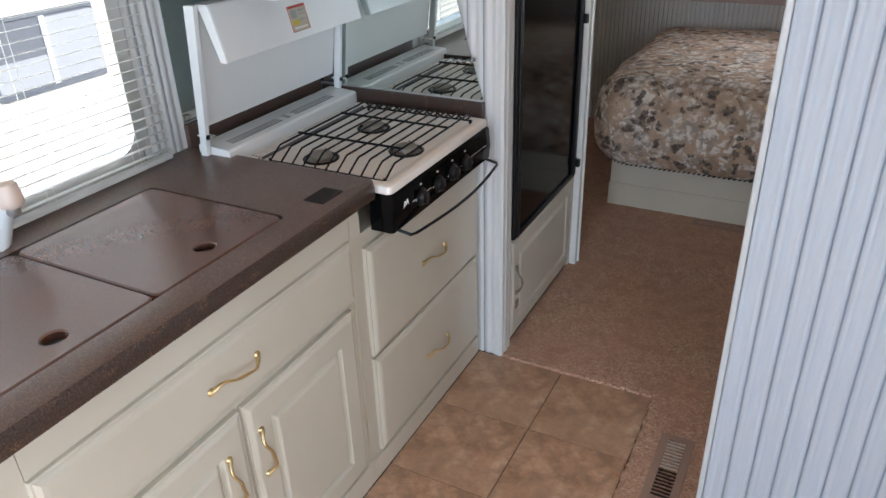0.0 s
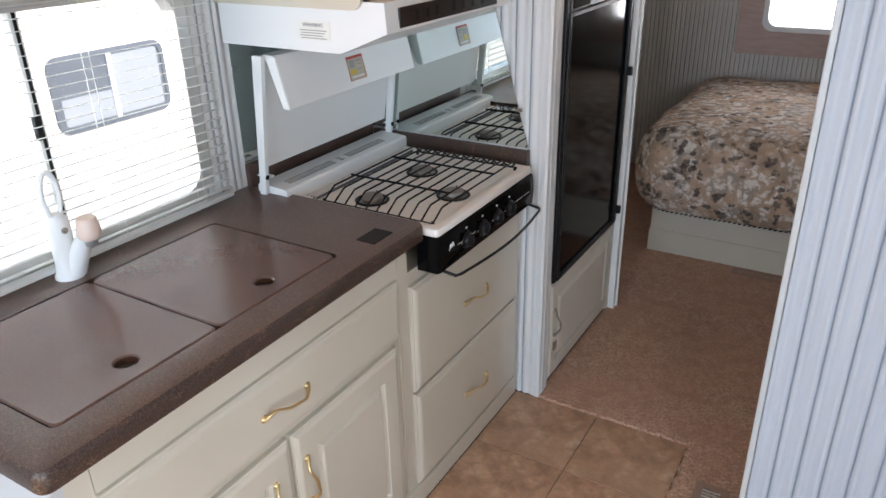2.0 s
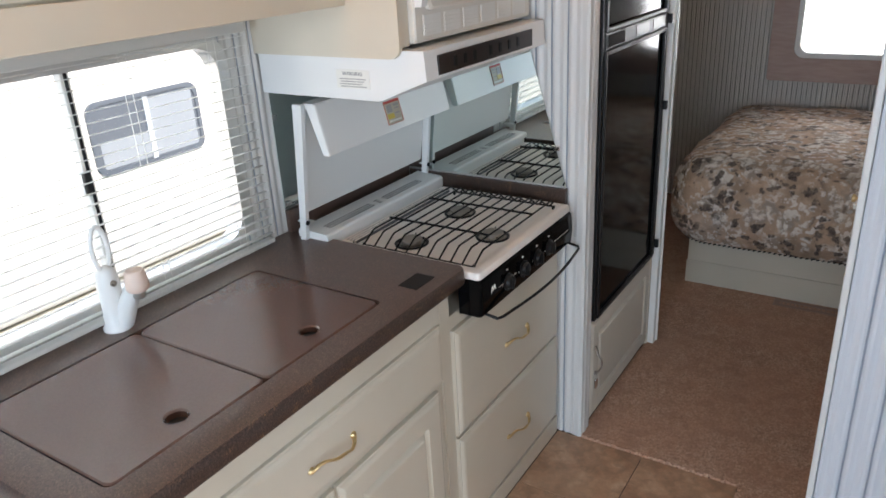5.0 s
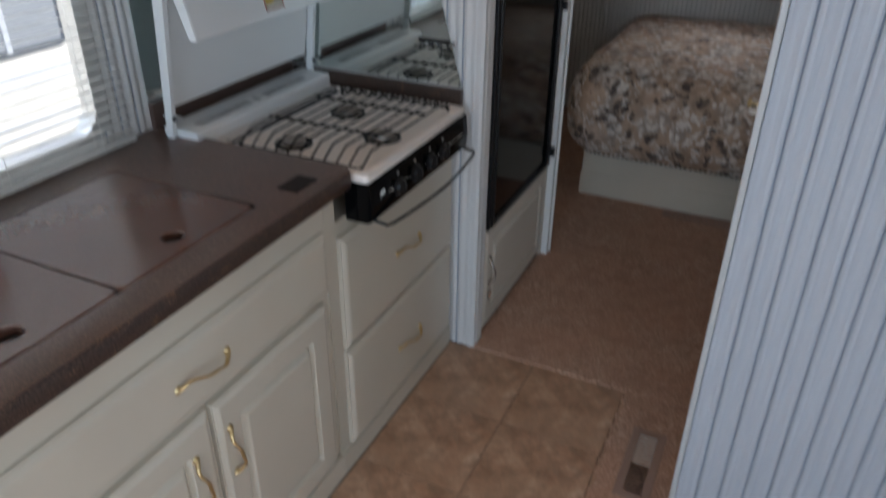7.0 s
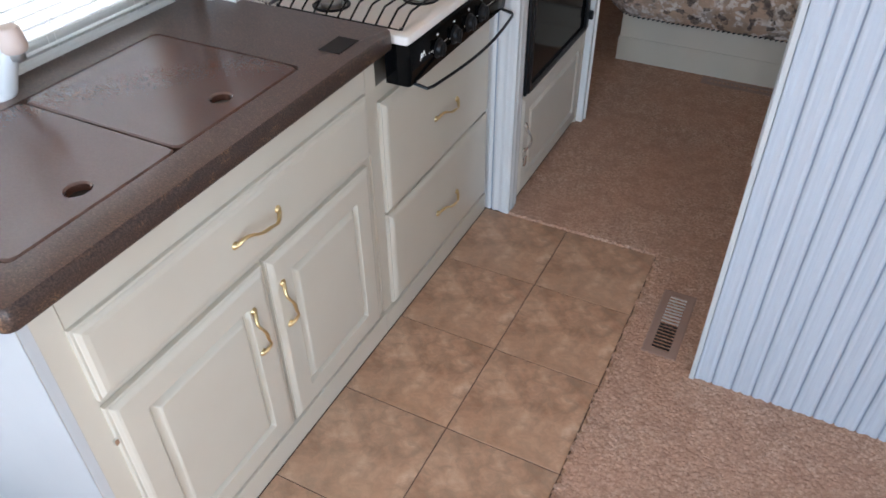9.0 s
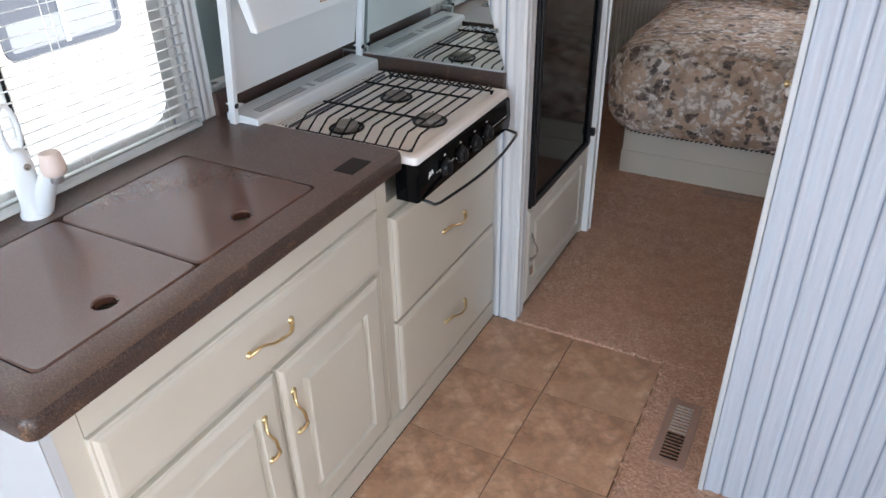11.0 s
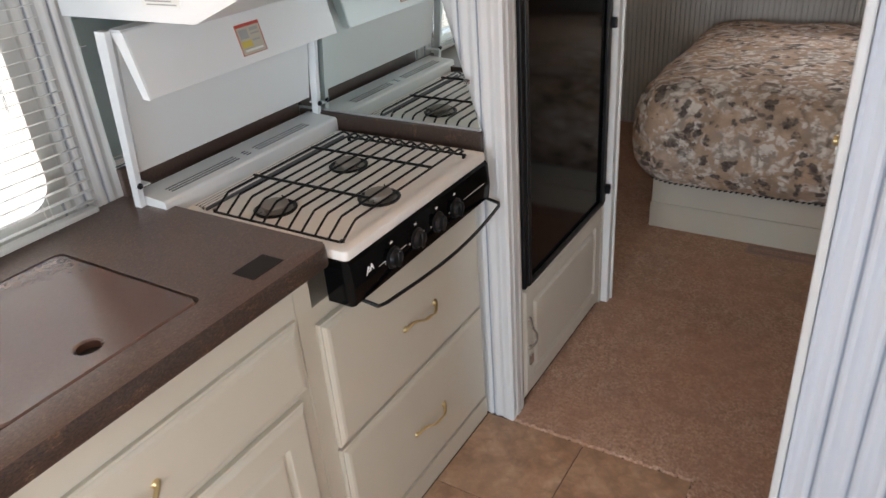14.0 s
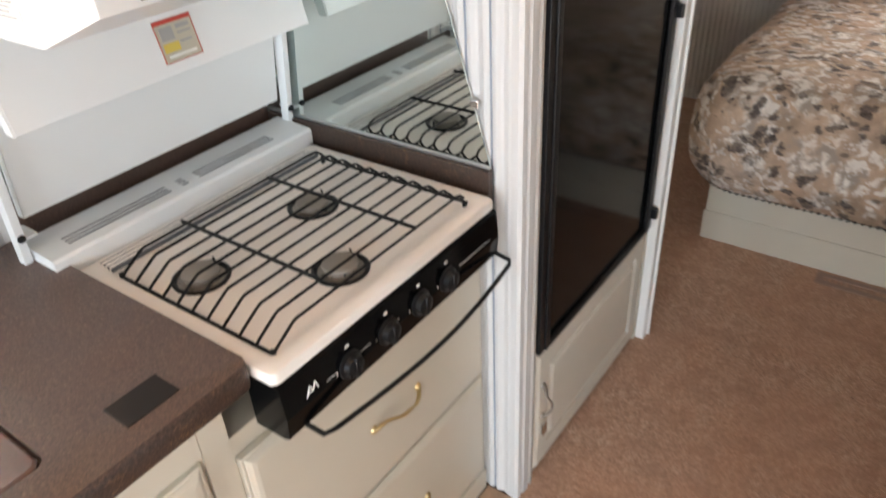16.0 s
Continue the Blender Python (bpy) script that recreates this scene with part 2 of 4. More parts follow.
m.colour(m.ramp(m.noise(10.0, 5, stretch=(6, 1, 1)), (0.3, (0.06, 0.035, 0.022)), (0.7, (0.13, 0.08, 0.05))))
DARK_WOOD = m.m

m = Mat("brown_vent_metal", 0.5, colour=(0.31, 0.195, 0.148))
m.rough_from(m.noise(50.0), 0.4, 0.65)
VENT = m.m

m = Mat("blind_vinyl", 0.45, colour=(0.90, 0.90, 0.88))
m.rough_from(m.noise(20.0), 0.38, 0.55)
thin = m.node("ShaderNodeBsdfTranslucent", Color=(0.93, 0.93, 0.91, 1))
both = m.node("ShaderNodeMixShader", Fac=0.7)
m.link(m.b.outputs[0], both.inputs[1])
m.link(thin.outputs[0], both.inputs[2])
m.link(both.outputs[0], m.t.nodes["Material Output"].inputs["Surface"])
BLIND = m.m

m = Mat("peach_plastic", 0.4, colour=(0.74, 0.58, 0.49))
PEACH = m.m
m = Mat("label_paper", 0.6, colour=(0.78, 0.77, 0.72))
PAPER_LABEL = m.m
m = Mat("label_grey", 0.6, colour=(0.36, 0.35, 0.34))
LABEL_GREY = m.m
m = Mat("label_ink", 0.6, colour=(0.13, 0.13, 0.14))
INK = m.m
m = Mat("label_red", 0.5, colour=(0.50, 0.06, 0.04))
RED = m.m
m = Mat("label_yellow", 0.5, colour=(0.62, 0.47, 0.09))
YELLOW = m.m
m = Mat("label_buff", 0.6, colour=(0.50, 0.46, 0.36))
BUFF = m.m

m = Mat("window_glass", 0.0, colour=(1, 1, 1))
m.b.inputs["Transmission Weight"].default_value = 1.0
m.b.inputs["IOR"].default_value = 1.05
GLASS = m.m

m = Mat("lamp_shade", 0.4, colour=(0.85, 0.74, 0.58))
m.b.inputs["Emission Color"].default_value = (1.0, 0.52, 0.20, 1)
m.b.inputs["Emission Strength"].default_value = 0.8
SHADE = m.m

m = Mat("trailer_siding", 0.4)
m.colour(m.ramp(m.noise(2.0, 4), (0.3, (0.74, 0.73, 0.70)), (0.7, (0.82, 0.81, 0.78))))
SIDING = m.m
m = Mat("neighbour_curtain", 0.7, colour=(0.24, 0.265, 0.30))
CURTAIN = m.m
m = Mat("tinted_pane", 0.1, colour=(0.095, 0.11, 0.135))
TINTED = m.m
m = Mat("stripe_grey", 0.45, colour=(0.50, 0.54, 0.60))
STRIPE = m.m
m = Mat("gravel_ground", 0.95)
m.colour(m.ramp(m.noise(9.0, 8, 0.7), (0.3, (0.46, 0.44, 0.40)), (0.7, (0.60, 0.58, 0.54))))
m.bump(m.noise(40.0, 5), 0.5, 0.02)
GRAVEL = m.m

# ---- building tools ----
def box(bm, x0, x1, y0, y1, z0, z1, bevel=0.0, segments=2):
    vs = [bm.verts.new(p) for p in ((x0, y0, z0), (x1, y0, z0), (x1, y1, z0), (x0, y1, z0), (x0, y0, z1), (x1, y0, z1), (x1, y1, z1), (x0, y1, z1))]
    fs = [bm.faces.new([vs[i] for i in f]) for f in ((0, 3, 2, 1), (4, 5, 6, 7), (0, 1, 5, 4), (1, 2, 6, 5), (2, 3, 7, 6), (3, 0, 4, 7))]
    if bevel:
        es = list({e for f in fs for e in f.edges})
        bmesh.ops.bevel(bm, geom=es, offset=bevel, segments=segments, profile=0.5, affect="EDGES")
    return bm


def boxed(*a, **k):
    return box(bmesh.new(), *a, **k)


def rings(bm, loops, close_first=True, close_last=True, cyclic=True):
    """Skin a list of point loops with equal counts."""
    vl = [[bm.verts.new(p) for p in loop] for loop in loops]
    n = len(vl[0])
    for a, b in zip(vl, vl[1:]):
        for i in range(n if cyclic else n - 1):
            j = (i + 1) % n
            bm.faces.new((a[i], a[j], b[j], b[i]))
    if close_first:
        bm.faces.new(vl[0][::-1])
    if close_last:
        bm.faces.new(vl[-1])
    return bm


def tube(bm, path, radius, sides=8):
    """A round bar along a path; radius is one number or one per point."""
    pts = [Vector(p) for p in path]
    rad = radius if isinstance(radius, (list, tuple)) else [radius] * len(pts)
    loops, side = [], None
    for i, p in enumerate(pts):
        d = (pts[min(i + 1, len(pts) - 1)] - pts[max(i - 1, 0)]).normalized()
        if side is None:
            side = d.orthogonal().normalized()
        side = (side - d * side.dot(d)).normalized()
        up = d.cross(side)
        loops.append([p + (side * math.cos(a) + up * math.sin(a)) * rad[i] for a in (2 * math.pi * k / sides for k in range(sides))])
    return rings(bm, loops)


def lathe(bm, profile, axis_point, axis="z", sides=24, squash=1.0):
    """Turn (radius, height) pairs round an axis through axis_point."""
    c = Vector(axis_point)
    loops = []
    for r, h in profile:
        loop = []
        for k in range(sides):
            a = 2 * math.pi * k / sides
            u, v = r * math.cos(a), r * math.sin(a) * squash
            loop.append(c + (Vector((u, v, h)) if axis == "z" else Vector((h, u, v)) if axis == "x" else Vector((u, h, v))))
        loops.append(loop)
    return rings(bm, loops)


def rounded(u0, u1, v0, v1, r, n=6, arch=0.0):
    """Points round a rectangle with rounded corners; arch lowers the upper corners in a bow."""
    pts = []
    for cu, cv, a0 in ((u1 - r, v0 + r, -90), (u1 - r, v1 - r, 0), (u0 + r, v1 - r, 90), (u0 + r, v0 + r, 180)):
        for k in range(n + 1):
            a = radians(a0 + 90 * k / n)
            pts.append((cu + r * math.cos(a), cv + r * math.sin(a)))
        if a0 == 0:
            for k in range(1, 12):
                f = k / 12
                pts.append((u1 - r + (u0 + r - u1 + r) * f, v1))
    if arch:
        um, half = (u0 + u1) / 2, (u1 - u0) / 2
        vm = (v0 + v1) / 2
        pts = [(u, v - arch * min(1.0, abs(u - um) / half) ** 2 if v > vm else v) for u, v in pts]
    return pts


def spread(loop, count):
    """The same closed outline with evenly spaced points."""
    pts = [Vector(p) for p in loop]
    legs = [(pts[(i + 1) % len(pts)] - p).length for i, p in enumerate(pts)]
    total, out, i, gone = sum(legs), [], 0, 0.0
    for k in range(count):
        want = total * k / count
        while gone + legs[i] < want:
            gone += legs[i]
            i += 1
        f = (want - gone) / legs[i] if legs[i] > 1e-9 else 0.0
        out.append(tuple(pts[i].lerp(pts[(i + 1) % len(pts)], f)))
    return out


def part(name, bm, material, parent=None, label="", smooth=False):
    bmesh.ops.recalc_face_normals(bm, faces=bm.faces)
    me = bpy.data.meshes.new(name)
    bm.to_mesh(me)
    bm.free()
    me.materials.append(material)
    if material in (RIBBED, RIBBED_BLUE_LIT, PAPER):
        me.materials.append(PAPER_GROOVE_SHADE if material == PAPER else GROOVE_SHADE)
    if smooth:
        me.shade_smooth()
        me.set_sharp_from_angle(angle=radians(40))
    ob = new(name, me)
    if parent is not None:
        ob.parent = parent
        ob.matrix_parent_inverse = parent.matrix_world.inverted()
    if label:
        ob["label"] = label
    return ob


def piece(name, mesh, parent, m):
    ob = new(name, mesh)
    ob.parent = parent
    ob.matrix_basis = m
    return ob


def thing(name, x, y, z, label, category, group="", kind=""):
    ob = new(name)
    ob.empty_display_size = 0.05
    ob.location = (x, y, z)
    bpy.context.view_layer.update()
    return tagged(ob, label, category, group, kind)


def setting(ob, label, category="structure"):
    return tagged(ob, label, category, kind="structure")


FLUTE = 0.0505


def flutes(u0, u1, step=0.0505):
    """Positions and heights of a ribbed sheet between u0 and u1."""
    shape = ((0.0, -0.003), (0.0024, 0.0006), (0.007, 0.0036), (0.013, 0.0044), (0.0195, 0.0018), (0.0255, 0.0002), (0.0315, 0.0018), (0.038, 0.0044), (0.044, 0.0036), (0.0481, 0.0006))
    pts = []
    k = math.floor(u0 / step) - 1
    while k * step < u1:
        for du, h in shape:
            u = k * step + du * step / FLUTE
            if u0 + 0.0004 < u < u1 - 0.0004:
                pts.append((u, h))
        k += 1
    return [(u0, 0.0)] + pts + [(u1, 0.0)]


def ribbed(bm, axis, plane, side, u0, u1, z0, z1, thick=0.035, step=0.0505):
    """A wall slab whose face at axis = plane is ribbed; side is +1 or -1, the way the face looks."""
    def at(u, d, z):
        return (plane + side * d, u, z) if axis == "x" else (u, plane + side * d, z)
    top = flutes(u0, u1, step)
    loop0 = [at(u, h, z0) for u, h in top] + [at(u1, -thick, z0), at(u0, -thick, z0)]
    loop1 = [(p[0], p[1], z1) for p in loop0]
    start = len(bm.faces)
    rings(bm, [loop0, loop1])
    bm.faces.ensure_lookup_table()
    # faces deep in a groove take the painted-shade material
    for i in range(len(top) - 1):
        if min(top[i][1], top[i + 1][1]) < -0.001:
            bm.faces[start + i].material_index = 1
    return bm


def ribbed_wall(name, axis, plane, side, rects, material, label, parent=None, thick=0.035):
    bm = bmesh.new()
    for r in rects:
        ribbed(bm, axis, plane, side, *r, thick=thick, step=0.026 if material == PAPER else 0.0505)
    ob = part(name, bm, material, parent)
    return setting(ob, label, "wall") if parent is None else ob


def around(u0, u1, z0, z1, a0, a1, b0, b1):
    """The rectangles of a wall u0..u1, z0..z1 that leave the opening a0..a1, b0..b1."""
    return [(u0, a0, z0, z1), (a1, u1, z0, z1), (a0, a1, z0, b0), (a0, a1, b1, z1)]


def panel_front(u0, u1, v0, v1, face, thick=0.019, frame=0.062, arch=0.0, raised=True, edge=0.017):
    """A door or drawer front that looks to +x, with a stepped edge and, if raised, a raised panel."""
    loops = []

    def ring(inset, depth, a=0.0, r=0.0015):
        loops.append([(face + depth, u, v) for u, v in rounded(u0 + inset, u1 - inset, v0 + inset, v1 - inset, r, 3, a)])
    ring(0, -thick)
    ring(0, -0.0085)
    ring(0.001, -0.0075)
    ring(0.005, -0.0072)
    ring(0.0065, -0.0055)
    ring(0.0125, -0.0016)
    ring(edge, 0.0)
    if raised:
        ring(frame, 0.0, arch, 0.004)
        ring(frame + 0.0015, -0.0012, arch, 0.004)
        ring(frame + 0.0060, -0.0110, arch, 0.004)
        ring(frame + 0.0085, -0.0120, arch, 0.004)
        ring(frame + 0.0105, -0.0110, arch, 0.004)
        ring(frame + 0.0205, -0.0012, arch, 0.004)
        ring(frame + 0.0245, 0.0006, arch, 0.004)
    return rings(bmesh.new(), loops)


def brass_pull(parent, x, y, z, upright=False, length=0.115, flip=1, mat=None):
    """A swan-shaped brass pull whose feet stand on the face at x."""
    pts, rad = [], []
    for k in range(21):
        f = k / 20
        s = (f - 0.5) * length
        out = 0.004 + 0.021 * math.sin(math.pi * f) ** 0.75
        sway = (0.0100 * math.sin(2 * math.pi * f) + 0.004 * math.sin(4 * math.pi * f)) * flip
        pts.append((x + out, y + sway, z + s) if upright else (x + out, y + s, z + sway))
        rad.append(0.0024 + 0.0018 * abs(math.cos(math.pi * f)) ** 3 + 0.0016 * math.sin(math.pi * f) ** 8 + 0.0022 * max(0.0, f - 0.72))
    bm = tube(bmesh.new(), pts, rad, 8)
    for e in (0, 20):
        p = pts[e]
        lathe(bm, ((0.0085, 0.0), (0.0085, 0.002), (0.006, 0.005), (0.0035, 0.0075), (0.001, 0.008)), (x, p[1], p[2]), "x", 12)
    return part("handle", bm, mat or BRASS, parent, "swan-shaped metal pull" if mat else "polished brass swan-shaped pull", smooth=True)

# ---- the shell of the trailer ----
LEFT, RIGHT, REAR, END, TOP = -1.25, 1.20, -2.60, 4.95, 1.98
FACE, DEEP = -0.672, -0.575          # cabinet fronts; fridge front
PART_Y = 2.310                      # partition beside the hob

ground = part("ground", boxed(-400, 400, -400, 400, -0.75, -0.65), GRAVEL)
setting(ground, "pale gravel ground outside the trailer", "ground")

floor = part("floor", boxed(LEFT, RIGHT, REAR, END, -0.05, -0.004), GROUT)
setting(floor, "dark grout bed and subfloor of the trailer", "floor")

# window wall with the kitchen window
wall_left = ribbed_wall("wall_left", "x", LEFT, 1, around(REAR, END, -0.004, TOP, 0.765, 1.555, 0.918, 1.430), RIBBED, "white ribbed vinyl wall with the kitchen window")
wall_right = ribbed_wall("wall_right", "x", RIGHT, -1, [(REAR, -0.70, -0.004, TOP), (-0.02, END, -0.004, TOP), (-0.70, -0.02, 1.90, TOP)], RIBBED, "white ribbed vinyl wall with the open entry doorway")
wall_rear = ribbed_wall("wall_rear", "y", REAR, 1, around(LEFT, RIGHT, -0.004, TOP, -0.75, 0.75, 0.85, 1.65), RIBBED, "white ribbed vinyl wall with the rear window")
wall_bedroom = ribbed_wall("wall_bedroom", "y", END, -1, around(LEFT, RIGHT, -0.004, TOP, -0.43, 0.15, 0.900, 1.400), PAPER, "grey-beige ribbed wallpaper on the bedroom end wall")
ceiling = part("ceiling", boxed(LEFT - 0.04, RIGHT + 0.04, REAR - 0.04, 3.08, TOP, TOP + 0.05), CEILING)
setting(ceiling, "off-white vinyl ceiling panel", "ceiling")
bm = rings(bmesh.new(), [[(LEFT - 0.04, y, z), (RIGHT + 0.04, y, z), (RIGHT + 0.04, y, z + 0.08), (LEFT - 0.04, y, z + 0.08)] for y, z in ((3.08, 1.950), (END + 0.04, 1.917))])
setting(part("ceiling_bedroom", bm, CEILING), "off-white bedroom ceiling sloping down to the end wall", "ceiling")

# the block of the washroom, beside the aisle
bm = bmesh.new()
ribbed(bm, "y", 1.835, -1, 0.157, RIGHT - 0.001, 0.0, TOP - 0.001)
wall_washroom = setting(part("wall_washroom", bm, RIBBED_BLUE_LIT), "white ribbed vinyl partition facing the sitting end, coloured dimmer and bluer for its light", "wall")
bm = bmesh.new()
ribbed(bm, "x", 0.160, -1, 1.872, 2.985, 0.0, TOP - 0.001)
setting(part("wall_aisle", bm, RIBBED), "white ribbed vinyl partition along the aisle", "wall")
bm = boxed(0.143, 0.1565, 1.824, 1.872, 0.003, TOP - 0.002, 0.003)
setting(part("trim_corner", bm, SIDE_PANEL), "white plastic corner bead on the partition edge", "trim")
bm = boxed(0.118, 0.20, 2.986, 3.02, 0.002, 1.915, 0.003)
box(bm, 0.150, 0.20, 3.02, 3.07, 0.002, 1.915, 0.003)
setting(part("trim_doorway", bm, WHITE), "white painted door jamb at the bedroom opening", "trim")
bm = boxed(0.20, RIGHT - 0.001, 3.02, 3.055, 0.0, TOP - 0.001)
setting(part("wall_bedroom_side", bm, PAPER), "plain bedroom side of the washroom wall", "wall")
bm = boxed(-0.60, 0.20, 3.025, 3.075, 1.915, TOP - 0.001, 0.003)
setting(part("trim_header", bm, WHITE), "white header beam over the bedroom opening", "trim")

bm = boxed(1.180, 1.236, -0.745, -0.702, 0.0, 1.945, 0.003)
box(bm, 1.180, 1.236, -0.018, 0.025, 0.0, 1.945, 0.003)
box(bm, 1.180, 1.236, -0.7015, -0.0185, 1.9005, 1.945, 0.003)
setting(part("trim_entry", bm, ALUMINIUM), "aluminium jamb round the open entry doorway", "trim")

# partition beside the hob: a thin ribbed panel with white edge post
bm = bmesh.new()
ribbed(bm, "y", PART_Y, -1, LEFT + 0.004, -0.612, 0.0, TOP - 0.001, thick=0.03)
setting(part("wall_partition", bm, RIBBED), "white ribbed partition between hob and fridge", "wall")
bm = bmesh.new()
top = [(-0.612, 2.305), (-0.598, 2.303), (-0.590, 2.307), (-0.588, 2.318), (-0.5905, 2.322), (-0.586, 2.327), (-0.585, 2.346), (-0.5895, 2.350), (-0.5895, 2.355), (-0.586, 2.360), (-0.588, 2.372), (-0.612, 2.372)]
rings(bm, [[(x, y, 0.0) for x, y in top], [(x, y, TOP - 0.001) for x, y in top]])
setting(part("trim_post", bm, RIBBED), "white fluted post on the partition edge", "trim")

# tile field beside the cabinets, then carpet
tile_mesh = bpy.data.meshes.new("tile")
bm = boxed(-0.1512, 0.1512, -0.1512, 0.1512, -0.004, 0.0, 0.0012, 1)
bm.to_mesh(tile_mesh)
bm.free()
tile_mesh.materials.append(TILE)


# ---- kitchen: base cabinets ----
def base_cabinets():
    unit = thing("sink_cabinet", -0.97, 1.17, 0.0, "cream painted sink base cabinet with two raised-panel doors", "cabinet")
    bm = boxed(LEFT + 0.006, FACE - 0.020, 0.735, 1.622, 0.0, 0.834, 0.001, 1)
    part("body", bm, CREAM, unit)
    part("side_panel", boxed(LEFT + 0.006, FACE - 0.016, 0.716, 0.7345, 0.0, 0.834, 0.001, 1), SIDE_PANEL, unit, "white laminate end panel")
    stile = boxed(FACE - 0.0195, FACE - 0.0165, 0.716, 0.7775, 0.076, 0.836)
    part("stile", stile, CREAM, unit)
    part("stile", boxed(FACE - 0.0195, FACE - 0.0165, 0.779, 1.622, 0.745, 0.836), CREAM, unit)
    front = part("drawer_front", panel_front(0.777, 1.612, 0.602, 0.762, FACE, raised=False, edge=0.022), CREAM, unit)
    brass_pull(front, FACE, 1.188, 0.680, length=0.130)
    for u0, u1, hy, fl in ((0.777, 1.186, 1.130, 1), (1.194, 1.592, 1.227, 1)):
        d = part("door", panel_front(u0, u1, 0.080, 0.584, FACE, frame=0.066), CREAM, unit)
        brass_pull(d, FACE, hy, 0.445, True, 0.120, fl)
    part("plinth", boxed(FACE - 0.019, FACE - 0.004, 0.716, 1.622, 0.0, 0.074, 0.001, 1), CREAM, unit)
    part("hinge", boxed(FACE - 0.010, FACE - 0.004, 0.768, 0.7755, 0.500, 0.512), CHROME, unit)

    unit = thing("drawer_cabinet", -0.97, 1.96, 0.0, "cream painted drawer cabinet with two deep drawers under the hob", "cabinet")
    part("body", boxed(LEFT + 0.006, FACE - 0.020, 1.6235, 2.2985, 0.0, 0.752, 0.001, 1), CREAM, unit)
    part("stile", boxed(FACE - 0.0195, FACE - 0.0165, 1.6235, 1.667, 0.0, 0.836), CREAM, unit)
    part("plinth", boxed(FACE - 0.019, FACE - 0.004, 1.6235, 2.2985, 0.0, 0.066, 0.001, 1), CREAM, unit)
    for v0, v1, hz in ((0.393, 0.714, 0.543), (0.072, 0.384, 0.222)):
        d = part("drawer_front", panel_front(1.669, 2.296, v0, v1, FACE, raised=False, edge=0.020), CREAM, unit)
        brass_pull(d, FACE, 1.996, hz, length=0.130)


base_cabinets()


def worktop():
    """Brown laminate top: strips round the recess of the two sink covers."""
    z0, z1, front = 0.836, 0.880, -0.657
    top = thing("worktop", -0.95, 1.15, z0, "dark brown speckled laminate worktop with rounded front edge", "worktop")
    x0, y0, y1 = LEFT + 0.004, 0.690, 1.713
    loops = []
    for ins, z in ((0.010, z0), (0.003, z0 + 0.002), (0.0, z0 + 0.007), (0.0, z1 - 0.014), (0.002, z1 - 0.007), (0.006, z1 - 0.002), (0.014, z1)):
        loops.append([(x, y, z) for x, y in rounded(x0, front - ins, y0 + ins, y1, 0.022 - ins, 5)])
    for z in (z1, z0 + 0.024):
        loops.append([(x, y, z) for x, y in rounded(-1.131, -0.7325, 0.766, 1.466, 0.016, 5)])
    part("surface", rings(bmesh.new(), loops[5:], False, True), LAMINATE, top, smooth=True)
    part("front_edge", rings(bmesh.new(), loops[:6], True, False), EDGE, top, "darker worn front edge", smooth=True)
    part("backsplash", boxed(LEFT + 0.004, LEFT + 0.020, 1.702, 2.290, z0, 0.945, 0.002), LAMINATE, top)
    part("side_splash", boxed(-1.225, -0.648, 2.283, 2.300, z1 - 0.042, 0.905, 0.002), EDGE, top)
    part("vent_plate", boxed(-0.749, -0.696, 1.549, 1.627, z1 - 0.0003, z1 + 0.002, 0.0008, 1), RECESS, top, "small black plastic plate let into the top")
    part("filler", boxed(-0.70, -0.662, 2.272, 2.297, 0.735, 0.845, 0.001, 1), CREAM, top, "cream filler strip beside the hob")


worktop()


def sink_cover(y0, y1, hole_y):
    x0, x1, zt, zb = -1.127, -0.7365, 0.8805, 0.864
    hx, r = -0.794, 0.0195
    cover = thing("sink_cover", (x0 + x1) / 2, (y0 + y1) / 2, zb, "brown sink cover board with finger hole, flush in the worktop", "sink cover", "sink covers")
    outer = spread(rounded(x0, x1, y0, y1, 0.014, 6), 120)
    angles = [math.atan2(y - hole_y, x - hx) for x, y in outer]

    def ring_at(inset, z):
        return [(x, y, z) for x, y in spread(rounded(x0 + inset, x1 - inset, y0 + inset, y1 - inset, 0.014, 6), 120)]

    def hole_at(radius, z):
        return [(hx + radius * math.cos(a), hole_y + radius * 1.05 * math.sin(a), z) for a in angles]
    bm = rings(bmesh.new(), [ring_at(0, zb), ring_at(0, zt - 0.003), ring_at(0.003, zt), hole_at(r + 0.012, zt), hole_at(r + 0.003, zt), hole_at(r, zt - 0.003), hole_at(r, zb)], False, False)
    part("board", bm, BOARD, cover)
    # near-black disc stands in for the shade below the finger hole
    bm = lathe(bmesh.new(), ((r * 1.02, -0.002), (r * 1.02, 0.0)), (hx, hole_y, zb + 0.001))
    part("hole_lining", bm, RECESS, cover)


sink_cover(0.770, 1.1065, 0.945)
sink_cover(1.1105, 1.462, 1.288)


